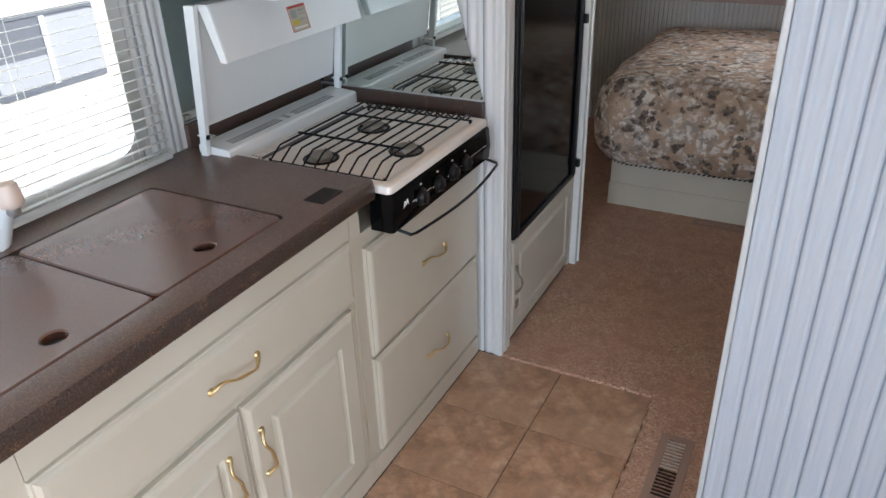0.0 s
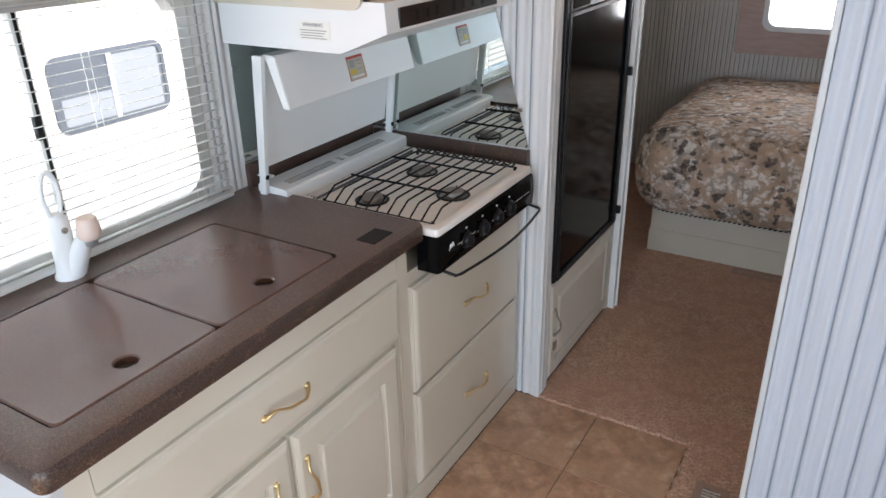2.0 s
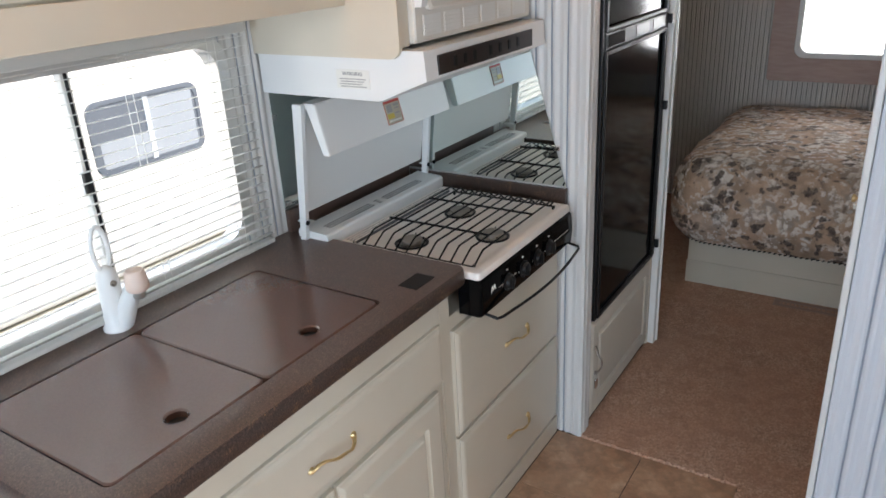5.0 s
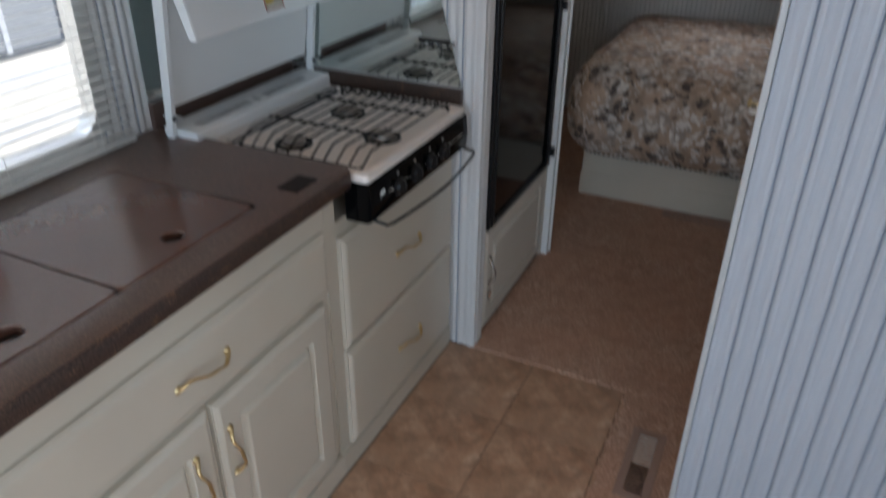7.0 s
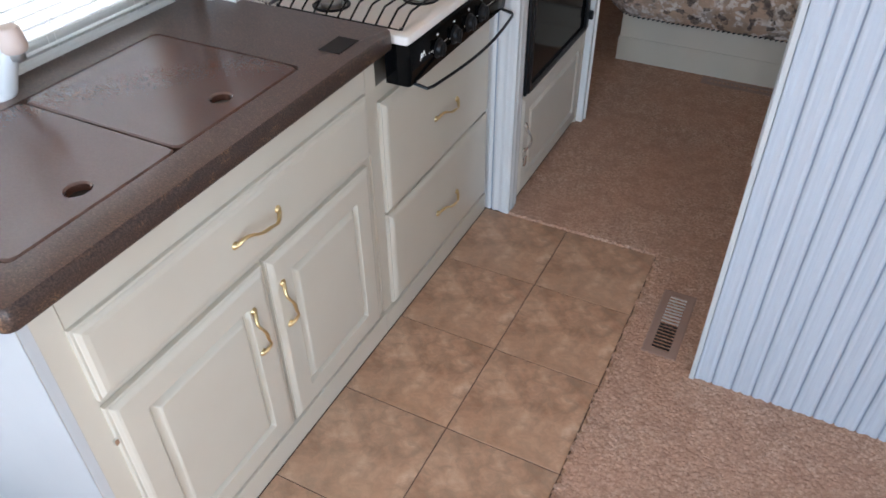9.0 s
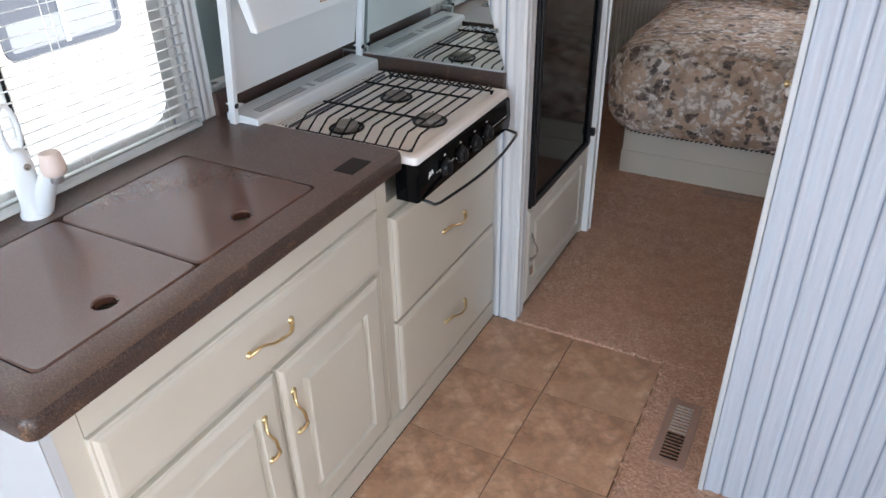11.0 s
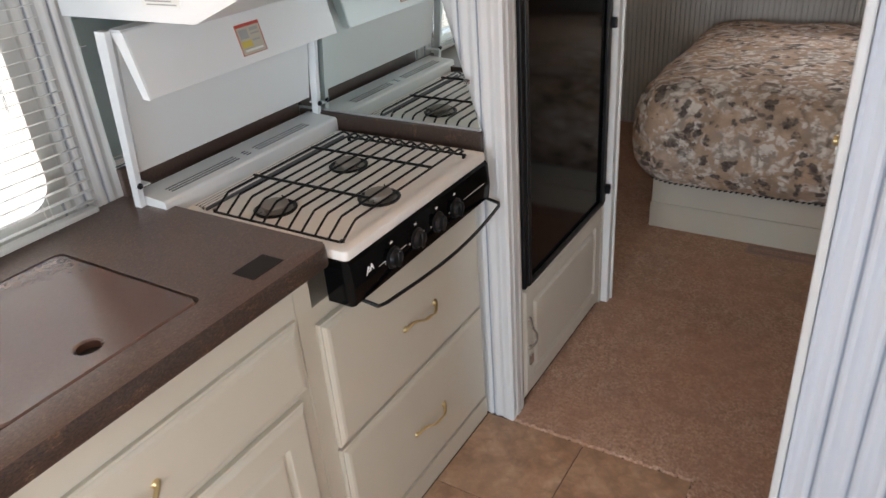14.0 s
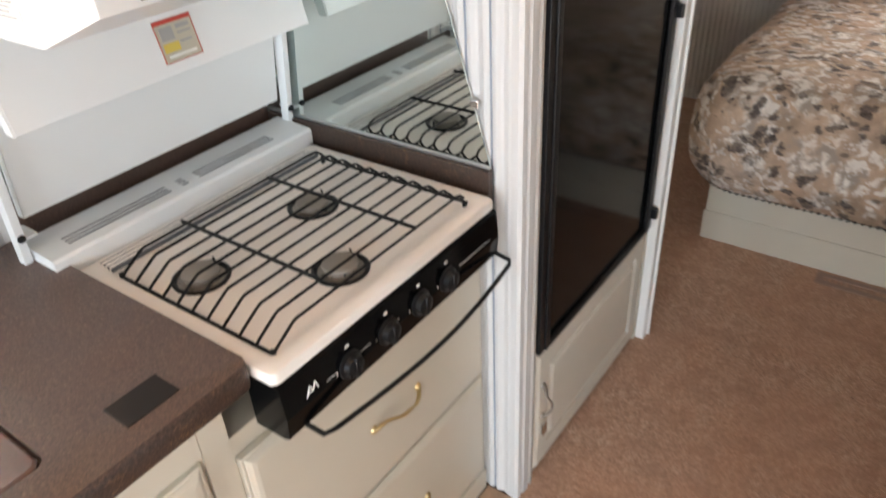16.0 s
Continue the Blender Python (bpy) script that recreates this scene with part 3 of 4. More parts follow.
def faucet():
    x, y, z = -1.184, 1.106, 0.880
    f = thing("faucet", x, y, z, "white plastic sink faucet with a loop lever and peach spray head", "faucet")
    bm = lathe(bmesh.new(), ((0.031, 0.0), (0.031, 0.006), (0.026, 0.012), (0.024, 0.05), (0.024, 0.11), (0.021, 0.135), (0.012, 0.145), (0.003, 0.147)), (x, y, z), "z", 20)
    part("body", bm, APPLIANCE, f, smooth=True)
    pts = [(x + 0.012, y + 0.004, z + 0.135)]
    for k in range(17):
        a = math.pi * (1.5 - 2 * k / 16)
        pts.append((x + 0.004 - 0.004 * k / 16, y + 0.019 * math.cos(a), z + 0.185 + 0.05 * math.sin(a)))
    part("lever", tube(bmesh.new(), pts, 0.0055, 8), APPLIANCE, f, "white loop lever", smooth=True)
    part("button", lathe(bmesh.new(), ((0.007, 0.0), (0.007, 0.004), (0.002, 0.006)), (x + 0.023, y - 0.002, z + 0.112), "x", 12), STEEL, f)
    spout = tube(bmesh.new(), [(x + 0.012, y + 0.008, z + 0.012), (x + 0.028, y + 0.014, z + 0.05), (x + 0.046, y + 0.021, z + 0.088), (x + 0.058, y + 0.025, z + 0.110)], [0.022, 0.021, 0.018, 0.016], 14)
    part("spout", spout, APPLIANCE, f, smooth=True)
    hx, hy = x + 0.064, y + 0.026
    head = lathe(bmesh.new(), ((0.020, 0.085), (0.024, 0.090), (0.0245, 0.10), (0.021, 0.128), (0.018, 0.132), (0.004, 0.133)), (hx, hy, z + 0.008), "z", 18)
    part("spray_head", head, PEACH, f, "peach plastic spray head", smooth=True)
    part("aerator", lathe(bmesh.new(), ((0.012, 0.068), (0.014, 0.072), (0.014, 0.086)), (hx, hy, z + 0.008), "z", 14), ALUMINIUM, f, smooth=True)


faucet()


# ---- kitchen: hob ----
def hob():
    y0, y1, xf, xb, zt = 1.716, 2.271, -0.626, -1.086, 0.866
    h = thing("hob", -0.86, 1.99, 0.76, "three-burner gas hob with white top, black wire grate and raised cover", "hob")
    loops = []
    for ins, z in ((0.004, 0.842), (0.0, 0.846), (0.0, zt - 0.006), (0.002, zt - 0.002), (0.008, zt), (0.026, zt), (0.034, zt - 0.006), (0.05, zt - 0.0075)):
        loops.append([(x, y, z) for x, y in rounded(xb + ins, xf - ins, y0 + ins, y1 - ins, 0.012, 4)])
    part("top", rings(bmesh.new(), loops), ENAMEL, h, "cream-white enamelled hob top", smooth=True)
    # black control panel, leaning back to its foot
    prof = [(xf - 0.004, 0.844), (xf + 0.004, 0.838), (xf + 0.008, 0.785), (xf + 0.004, 0.747), (xf - 0.006, 0.742), (-0.690, 0.742), (-0.690, 0.844)]
    bm = rings(bmesh.new(), [[(x, y, z) for x, z in prof] for y in (y0 + 0.002, y1 - 0.002)])
    fascia = part("control_panel", bm, BLACK_GLOSS, h, "glossy black control panel")
    for ky in (1.850, 1.940, 2.025, 2.103):
        bm = lathe(bmesh.new(), ((0.024, 0.0), (0.024, 0.003), (0.019, 0.005), (0.017, 0.014), (0.014, 0.016), (0.003, 0.0165)), (xf + 0.007, ky, 0.790), "x", 20)
        box(bm, xf + 0.018, xf + 0.026, ky - 0.0045, ky + 0.0045, 0.772, 0.808, 0.002, 1)
        part("knob", bm, BLACK, fascia, smooth=True)
    for a, b in ((1.800, 1.824), (1.873, 1.899), (1.960, 1.970), (2.140, 2.240)):
        part("marking", boxed(xf + 0.0065, xf + 0.0078, a, b, 0.794, 0.7955), PAPER_LABEL, fascia)
    for ky in (1.850, 1.940, 2.025, 2.103):
        part("marking", boxed(xf + 0.0055, xf + 0.0068, ky - 0.004, ky + 0.004, 0.822, 0.826), PAPER_LABEL, fascia)
        part("marking", boxed(xf + 0.0065, xf + 0.0078, ky - 0.030, ky - 0.027, 0.784, 0.792), PAPER_LABEL, fascia)
    bm = bmesh.new()
    for a, b in (((1.762, 0.806), (1.775, 0.832)), ((1.775, 0.832), (1.784, 0.816)), ((1.784, 0.816), (1.793, 0.834)), ((1.793, 0.834), (1.800, 0.812)), ((1.770, 0.815), (1.785, 0.815))):
        tube(bm, [(xf + 0.007, 1.768 + (p[0] - 1.775) * 0.62, 0.800 + (p[1] - 0.815) * 0.62) for p in (a, b)], 0.0013, 6)
    part("emblem", bm, PAPER_LABEL, fascia, "small white zigzag emblem")
    # bow-shaped guard rail below the panel
    pts = [(-0.655, 1.760, 0.735), (-0.606, 1.767, 0.723)]
    for k in range(15):
        f = k / 14
        pts.append((-0.600 + 0.022 * math.sin(math.pi * f), 1.787 + 0.49 * f, 0.7215))
    pts += [(-0.606, 2.290, 0.723), (-0.655, 2.287, 0.735)]
    part("guard_rail", tube(bmesh.new(), pts, 0.0042, 8), WIRE, h, "black wire guard rail", smooth=True)
    # burners
    for bx, by, r in ((-0.900, 1.822, 0.046), (-0.902, 2.082, 0.046), (-0.722, 1.958, 0.046)):
        z = zt - 0.0075
        b = part("burner", lathe(bmesh.new(), ((r - 0.006, 0.0), (r + 0.001, 0.0), (r + 0.002, 0.003), (r - 0.002, 0.0055), (r - 0.006, 0.0035), (r - 0.007, 0.0008), (r - 0.008, 0.0004)), (bx, by, z), "z", 28), BLACK, h, "black burner ring", smooth=True)
        part("bowl", lathe(bmesh.new(), ((r - 0.0065, 0.0), (r - 0.0065, 0.0006), (0.027, 0.0010), (0.026, 0.008), (0.003, 0.0085)), (bx, by, z), "z", 28), STEEL, b, "grey metal burner bowl", smooth=True)
        part("cap", lathe(bmesh.new(), ((0.028, 0.0085), (0.0305, 0.011), (0.0295, 0.015), (0.024, 0.0175), (0.003, 0.018)), (bx, by, z), "z", 24), CAP, b, "grey metal burner cap", smooth=True)
        part("igniter", tube(bmesh.new(), [(bx - 0.01, by + r - 0.010, z), (bx - 0.01, by + r - 0.010, z + 0.016)], 0.002, 6), BLACK, b)
    # grate: long wires with bent ends, two cross wires, end rails
    gx0, gx1, gy0, gy1, gz = -1.010, -0.662, 1.752, 2.222, 0.891
    grate = part("grate", tube(bmesh.new(), [(gx0 - 0.004, gy0, 0.8615), (gx1 + 0.004, gy0, 0.8615)], 0.0034), WIRE, h, "black wire pan grate", smooth=True)
    n = 11
    for k in range(n):
        x = gx0 + (gx1 - gx0) * k / (n - 1)
        bend = 0.048
        pts = [(x, gy0, 0.8625), (x, gy0 + 0.008, 0.868), (x, gy0 + bend - 0.008, gz - 0.004), (x, gy0 + bend, gz), (x, gy1 - 0.022, gz), (x, gy1 - 0.010, gz - 0.003), (x, gy1, gz - 0.012)]
        part("wire", tube(bmesh.new(), pts, 0.0027, 6), WIRE, grate, smooth=True)
        if k < n - 1:
            step = (gx1 - gx0) / (n - 1)
            part("wire", tube(bmesh.new(), [(x, gy1, gz - 0.012), (x + step * 0.5, gy1 + 0.004, gz - 0.024), (x + step, gy1, gz - 0.012)], 0.0027, 6), WIRE, grate, smooth=True)
    part("rail", tube(bmesh.new(), [(gx0 - 0.004, gy1 + 0.003, gz - 0.022), (gx1 + 0.006, gy1 + 0.003, gz - 0.022)], 0.0030, 6), WIRE, grate, smooth=True)
    for y, xa, xb2 in ((1.885, gx0, -0.700), (2.075, gx0 + 0.01, gx1)):
        part("cross_wire", tube(bmesh.new(), [(xa - 0.006, y, gz + 0.0045), (xb2 + 0.006, y, gz + 0.0045)], 0.0034, 6), WIRE, grate, smooth=True)
    for fx, fy in ((gx0, gy0), (gx1, gy0), (gx0 + 0.0, gy1 + 0.003), (gx1, gy1 + 0.003)):
        part("foot", lathe(bmesh.new(), ((0.0045, 0.0), (0.0045, 0.010)), (fx, fy, 0.8585), "z", 10), BLACK, grate)
    # white vent ledge behind the top
    prof = [(-1.086, 0.862), (-1.086, 0.893), (-1.091, 0.898), (-1.185, 0.904), (-1.190, 0.900), (-1.190, 0.862)]
    bm = rings(bmesh.new(), [[(x, y, z) for x, z in prof] for y in (1.690, 2.276)])
    ledge = part("rear_ledge", bm, APPLIANCE, h, "white vented ledge behind the burners")
    for a, b in ((1.735, 1.940), (1.965, 1.980), (2.005, 2.195)):
        for k in range(3):
            x = -1.116 - 0.010 * k
            part("slot", boxed(x - 0.0018, x + 0.0018, a, b, 0.8985, 0.9006 + 0.0005 * k), INK, ledge)
    # raised ribs with thin dark strips between them
    for k in range(4):
        x = -1.074 + 0.0105 * k
        part("rib", boxed(x - 0.0026, x + 0.0026, 1.752, 2.238, 0.860, 0.8690, 0.001, 1), ENAMEL, h)
        part("groove", boxed(x + 0.0030, x + 0.0062, 1.752, 2.238, 0.860, 0.8672), INK, h)
    # folding cover, raised, with its hinge arms
    prof = [(-1.180, 0.950), (-1.136, 1.248), (-1.127, 1.256), (-1.113, 1.256), (-1.110, 1.248), (-1.119, 1.238), (-1.162, 0.950)]
    bm = rings(bmesh.new(), [[(x, y, z) for x, z in prof] for y in (1.703, 2.264)])
    cover = part("cover", bm, APPLIANCE, h, "white enamelled folding hob cover, raised")
    a, b = Vector((-1.079, 0, 1.253)), Vector((-1.051, 0, 1.141))
    nrm = Vector((0.974, 0, 0.225)) * 0.007
    low = b + (b - a).normalized() * 0.016
    bm = rings(bmesh.new(), [[(p + d + Vector((0, y, 0))) for p, d in ((a, nrm), (a, -nrm), (low, -nrm), (low, nrm))] for y in (1.691, 2.268)])
    flap = part("flap", bm, APPLIANCE, cover, "white folded front flap of the cover")
    part("fold", boxed(-1.116, -1.081, 1.691, 2.268, 1.247, 1.257), APPLIANCE, flap)
    for y in (1.6875, 2.2683):
        bm = rings(bmesh.new(), [[Vector((u, y + d, v)) for u, v in ((a.x + 0.006, a.z), (a.x - 0.026, a.z), (low.x - 0.014, low.z), (low.x + 0.006, low.z))] for d in (0.0, 0.0032)])
        part("side_flange", bm, APPLIANCE, flap)
    for y in (1.676, 2.2760):
        bm = rings(bmesh.new(), [[(x, y + d, z) for x, z in ((-1.168, 0.8805 if y < 2 else 0.898), (-1.148, 0.8805 if y < 2 else 0.898), (-1.105, 1.256), (-1.136, 1.256))] for d in (-0.003, 0.010)])
        arm = part("arm", bm, APPLIANCE, h, "white hinge arm of the cover")
        part("bolt", lathe(bmesh.new(), ((0.007, 0.0), (0.007, 0.006), (0.003, 0.008)), (-1.146, y + 0.004, 0.930), "x", 10), BLACK, arm)
        part("bracket", boxed(-1.185, -1.140, y + 0.0105, y + 0.030, 0.926, 0.929), APPLIANCE, arm)
    # warning label on the flap
    d = (b - a).normalized()
    for f0, f1, y0s, y1s, name, mat in ((0.40, 0.98, 1.952, 2.025, "sticker", BUFF), (0.40, 0.46, 1.952, 2.025, "sticker_band", RED), (0.46, 0.98, 1.952, 1.9532, "sticker_band", RED), (0.46, 0.98, 2.0238, 2.025, "sticker_band", RED), (0.97, 0.98, 1.955, 2.022, "sticker_band", RED),
                                        (0.72, 0.84, 1.958, 1.988, "sticker_band", YELLOW), (0.50, 0.68, 1.96, 1.984, "sticker_text", LABEL_GREY), (0.50, 0.56, 1.992, 2.017, "sticker_text", LABEL_GREY), (0.60, 0.63, 1.992, 2.017, "sticker_text", LABEL_GREY), (0.72, 0.75, 1.992, 2.014, "sticker_text", LABEL_GREY), (0.88, 0.92, 1.962, 2.016, "sticker_text", PAPER_LABEL)):
        lift = 0.0080 if name == "sticker" else 0.0090
        p, q = a + (b - a) * f0 + nrm.normalized() * lift, a + (b - a) * f1 + nrm.normalized() * lift
        bm = rings(bmesh.new(), [[Vector((v.x, y, v.z)) - nrm.normalized() * t for v, t in ((p, 0), (q, 0), (q, 0.0012), (p, 0.0012))] for y in (y0s, y1s)])
        part(name, bm, mat, flap)


hob()


# ---- kitchen: mirrors, hood, microwave, overhead cabinets ----
bm = boxed(LEFT + 0.0035, LEFT + 0.0075, 1.702, 2.298, 0.948, 1.30)
mirror = part("mirror", bm, MIRROR)
tagged(mirror, "wall mirror behind the hob, greenish glass", "mirror")
part("clip", boxed(LEFT + 0.0075, LEFT + 0.0125, 1.700, 1.716, 1.20, 1.215, 0.002), CHROME, mirror)
part("clip", boxed(LEFT + 0.0075, LEFT + 0.0155, 1.700, 1.725, 0.955, 0.968, 0.002), CHROME, mirror)

poly = [(-1.238, 0.907), (-0.652, 0.907), (-0.770, 1.312), (-1.238, 1.312)]
bm = rings(bmesh.new(), [[(x, y, z) for x, z in poly] for y in (2.2965, 2.3005)])
mirror = part("mirror", bm, MIRROR)
tagged(mirror, "side mirror beside the hob with a slanting edge", "mirror")
part("clip", boxed(-0.690, -0.672, 2.290, 2.2965, 1.02, 1.035, 0.002), CHROME, mirror)
part("rim", boxed(-1.238, -0.652, 2.292, 2.300, 0.9055, 0.9095), ALUMINIUM, mirror)


def range_hood():
    y0, y1 = 1.684, 2.300
    h = thing("range_hood", -0.98, 1.98, 1.29, "white range hood with dark control strip and warning label", "range hood")
    prof = [(LEFT + 0.009, 1.279), (-0.860, 1.279), (-0.724, 1.332), (-0.729, 1.398), (LEFT + 0.009, 1.398)]
    part("body", rings(bmesh.new(), [[(x, y, z) for x, z in prof] for y in (y0, y1)]), APPLIANCE, h)
    part("control_strip", boxed(-0.7275, -0.7225, 1.735, 2.215, 1.338, 1.383, 0.001), PANEL, h, "dark brown control strip")
    for y in (1.80, 1.845, 1.89, 1.97, 2.02, 2.07, 2.12):
        part("button", boxed(-0.7225, -0.7205, y, y + 0.012, 1.349, 1.373), BLACK, h)
    label = part("label", boxed(-0.985, -0.885, y0 - 0.0015, y0 - 0.0002, 1.306, 1.350), PAPER_LABEL, h, "white warning label")
    cu = bpy.data.curves.new("label_text", "FONT")
    cu.body, cu.size, cu.align_x, cu.extrude = "WARNING", 0.0125, "CENTER", 0.0002
    txt = new("label_text", cu)
    txt.data.materials.append(INK)
    txt.parent = label
    txt.matrix_basis = pose(-0.935, y0 - 0.0019, 1.337, 90, 0, 0)
    bm = bmesh.new()
    for k in range(4):
        box(bm, -0.975 + 0.003 * (k % 2), -0.895 - 0.006 * (k % 3), y0 - 0.0022, y0 - 0.0014, 1.3275 - 0.006 * k, 1.3298 - 0.006 * k)
    part("fine_print", bm, LABEL_GREY, label)


range_hood()


def microwave_cabinet():
    y0, y1, xf = 1.672, 2.300, -0.784
    c = thing("microwave_cabinet", -1.0, 1.98, 1.385, "cream overhead cabinet housing the microwave", "cabinet")
    pts = [(LEFT + 0.006, 1.380), (LEFT + 0.006, TOP - 0.003), (xf, TOP - 0.003)]
    for k in range(7):
        a = radians(-90 * k / 6)
        pts.append((xf - 0.028 + 0.028 * math.cos(a), 1.408 + 0.028 * math.sin(a)))
    part("side_panel", rings(bmesh.new(), [[(x, y, z) for x, z in pts] for y in (y0, y0 + 0.011)]), CREAM, c, "cream side panel with a rounded lower corner")
    bm = boxed(LEFT + 0.006, -0.800, y0 + 0.012, y1, 1.404, TOP - 0.003)
    part("body", bm, CREAM, c)
    bm = boxed(-0.7995, -0.786, y0 + 0.012, 1.716, 1.404, TOP - 0.003, 0.001, 1)
    box(bm, -0.7995, -0.786, 1.716, y1, 1.876, TOP - 0.003, 0.001, 1)
    part("face_frame", bm, CREAM, c)

    m = thing("microwave", -0.79, 2.01, 1.41, "built-in white microwave with an oval dark window", "microwave")
    fy0, fy1, fz0, fz1, x = 1.718, 2.294, 1.408, 1.874, -0.770
    part("trim_kit", rings(bmesh.new(), [[(xx, u, v) for u, v in rounded(fy0 + i, fy1 - i, fz0 + i, fz1 - i, 0.006, 3)] for i, xx in ((0, -0.7995), (0, x - 0.004), (0.004, x))]), ALMOND, m)
    for z0, z1 in ((1.820, 1.856), (1.426, 1.462)):
        for g in range(6):
            a = fy0 + 0.035 + g * 0.088
            bm = boxed(x - 0.001, x + 0.0006, a - 0.003, a + 0.073, z0 - 0.005, z1 + 0.005)
            for k in range(5):
                z = z0 + (z1 - z0) * k / 4
                box(bm, x + 0.0006, x + 0.0022, a, a + 0.070, z - 0.0024, z + 0.0024)
            part("vent_louvre", bm, WHITE, m)
    door = part("door", rings(bmesh.new(), [[(xx, u, v) for u, v in rounded(1.762 + i, 2.200 - i, 1.478 + i, 1.806 - i, 0.012, 4)] for i, xx in ((0, x - 0.001), (0, x + 0.010), (0.006, x + 0.014))]), ALMOND, m, "almond microwave door")
    part("window", lathe(bmesh.new(), ((0.134, 0.0), (0.134, 0.0012), (0.128, 0.0022), (0.003, 0.0022)), (x + 0.0139, 1.964, 1.641), "x", 40, squash=0.57), SCREEN, door, "oval brownish metal screen window")
    bm = rings(bmesh.new(), [[(x + 0.004 + d, 1.730 + s, z) for d, s in ((0, -0.014), (0.016 + 0.012 * b, -0.012), (0.016 + 0.012 * b, 0.012), (0, 0.014))] for z, b in ((1.488, 0), (1.52, 0.6), (1.64, 1.0), (1.76, 0.6), (1.798, 0))])
    part("handle", bm, APPLIANCE, m, "white vertical bar handle", smooth=True)
    part("lock", lathe(bmesh.new(), ((0.006, 0), (0.006, 0.003), (0.002, 0.004)), (x + 0.0139, 1.800, 1.530), "x", 10), STEEL, door)
    part("display", boxed(x - 0.001, x + 0.0025, 2.210, 2.286, 1.724, 1.772, 0.001, 1), BLACK, m, "small black display square")
    for r in range(6):
        part("key", boxed(x - 0.001, x + 0.0016, 2.218, 2.272, 1.492 + 0.036 * r, 1.518 + 0.036 * r, 0.002, 1), WHITE, m)


microwave_cabinet()


def overhead_cabinet():
    xf = -0.922
    c = thing("overhead_cabinet", -1.08, 1.0, 1.503, "cream overhead cabinet with arched raised-panel doors", "cabinet")
    part("body", boxed(LEFT + 0.006, xf - 0.018, 0.30, 1.6705, 1.560, TOP - 0.003), CREAM, c)
    part("valance", boxed(xf - 0.0175, xf - 0.004, 0.30, 1.6705, 1.497, 1.566, 0.001, 1), CREAM, c)
    part("rear_valance", boxed(LEFT + 0.010, LEFT + 0.022, 0.30, 1.6705, 1.470, 1.559), CREAM, c)
    part("stile", boxed(xf - 0.0175, xf - 0.004, 1.648, 1.6705, 1.566, TOP - 0.003), CREAM, c)
    for u0, u1 in ((0.345, 0.758), (0.766, 1.186), (1.195, 1.646)):
        d = part("door", panel_front(u0, u1, 1.571, 1.952, xf, frame=0.062, arch=0.034), CREAM, c)
        brass_pull(d, xf, 1.430 if u0 > 1 else (u0 + u1) / 2, 1.600, length=0.122)


overhead_cabinet()


# ---- windows and blinds ----
def rv_window(name, axis, plane, side, u0, u1, z0, z1, label, frame_mat, width, slider=False, radius=0.06):
    """A trailer window: clamp ring, pane and, where it slides, its middle bar."""
    def at(u, d, z):
        return (plane + side * d, u, z) if axis == "x" else (u, plane + side * d, z)
    w = thing(name, *at((u0 + u1) / 2, 0, z0), label, "window", kind="structure")
    inner = rounded(u0 + 0.012, u1 - 0.012, z0 + 0.012, z1 - 0.012, radius, 8)
    outer = rounded(u0 - width, u1 + width, z0 - width, z1 + width, 0.015 if width > 0.05 else radius + width, 8)
    loops = [[at(u, d, z) for u, z in ring] for ring, d in ((inner, -0.034), (inner, 0.012), (outer, 0.012), (outer, 0.0035))]
    bm = rings(bmesh.new(), loops, False, False)
    part("window_frame", bm, frame_mat, w, smooth=True)
    a, b = at(u0 + 0.013, -0.026, z0 + 0.013), at(u1 - 0.013, -0.022, z1 - 0.013)
    lo, hi = [min(p, q) for p, q in zip(a, b)], [max(p, q) for p, q in zip(a, b)]
    pane = part("pane", boxed(lo[0], hi[0], lo[1], hi[1], lo[2], hi[2]), GLASS, w)
    pane.visible_shadow = False
    if slider:
        um = (u0 + u1) / 2
        a, b = at(um - 0.010, -0.020, z0 + 0.012), at(um + 0.010, 0.004, z1 - 0.012)
        part("sash_bar", boxed(min(a[0], b[0]), max(a[0], b[0]), a[1], b[1], a[2], b[2], 0.002), WHITE, w)
        part("gasket", boxed(plane + 0.004, plane + 0.0075, um - 0.003, um + 0.003, z0 + 0.013, z1 - 0.013), BLACK, w, "black rubber gasket")
        part("latch", boxed(plane + 0.0076, plane + 0.022, um - 0.020, um - 0.006, 1.165, 1.215, 0.003), BLACK, w, "black window latch")
    return w


rv_window("window_1", "x", LEFT, 1, 0.765, 1.555, 0.918, 1.430, "sliding trailer window with aluminium frame and rounded corners", ALUMINIUM, 0.022, True)
rv_window("window_2", "y", END, -1, -0.43, 0.15, 0.900, 1.400, "bedroom window in a wide mauve wooden surround", MAUVE, 0.13)
bm = rings(bmesh.new(), [[(u, END - d, z) for u, z in rounded(-0.43 - i, 0.15 + i, 0.900 - i, 1.400 + i, 0.055, 8)] for i, d in ((-0.030, -0.030), (-0.030, 0.014), (-0.026, 0.018), (-0.004, 0.018), (0.0, 0.0125))], False, False)
part("clamp_ring", bm, WHITE, bpy.data.objects["window_2"], "white inner clamp ring", smooth=True)
rv_window("window_3", "y", REAR, 1, -0.75, 0.75, 0.85, 1.65, "rear window of the sitting end", ALUMINIUM, 0.022)


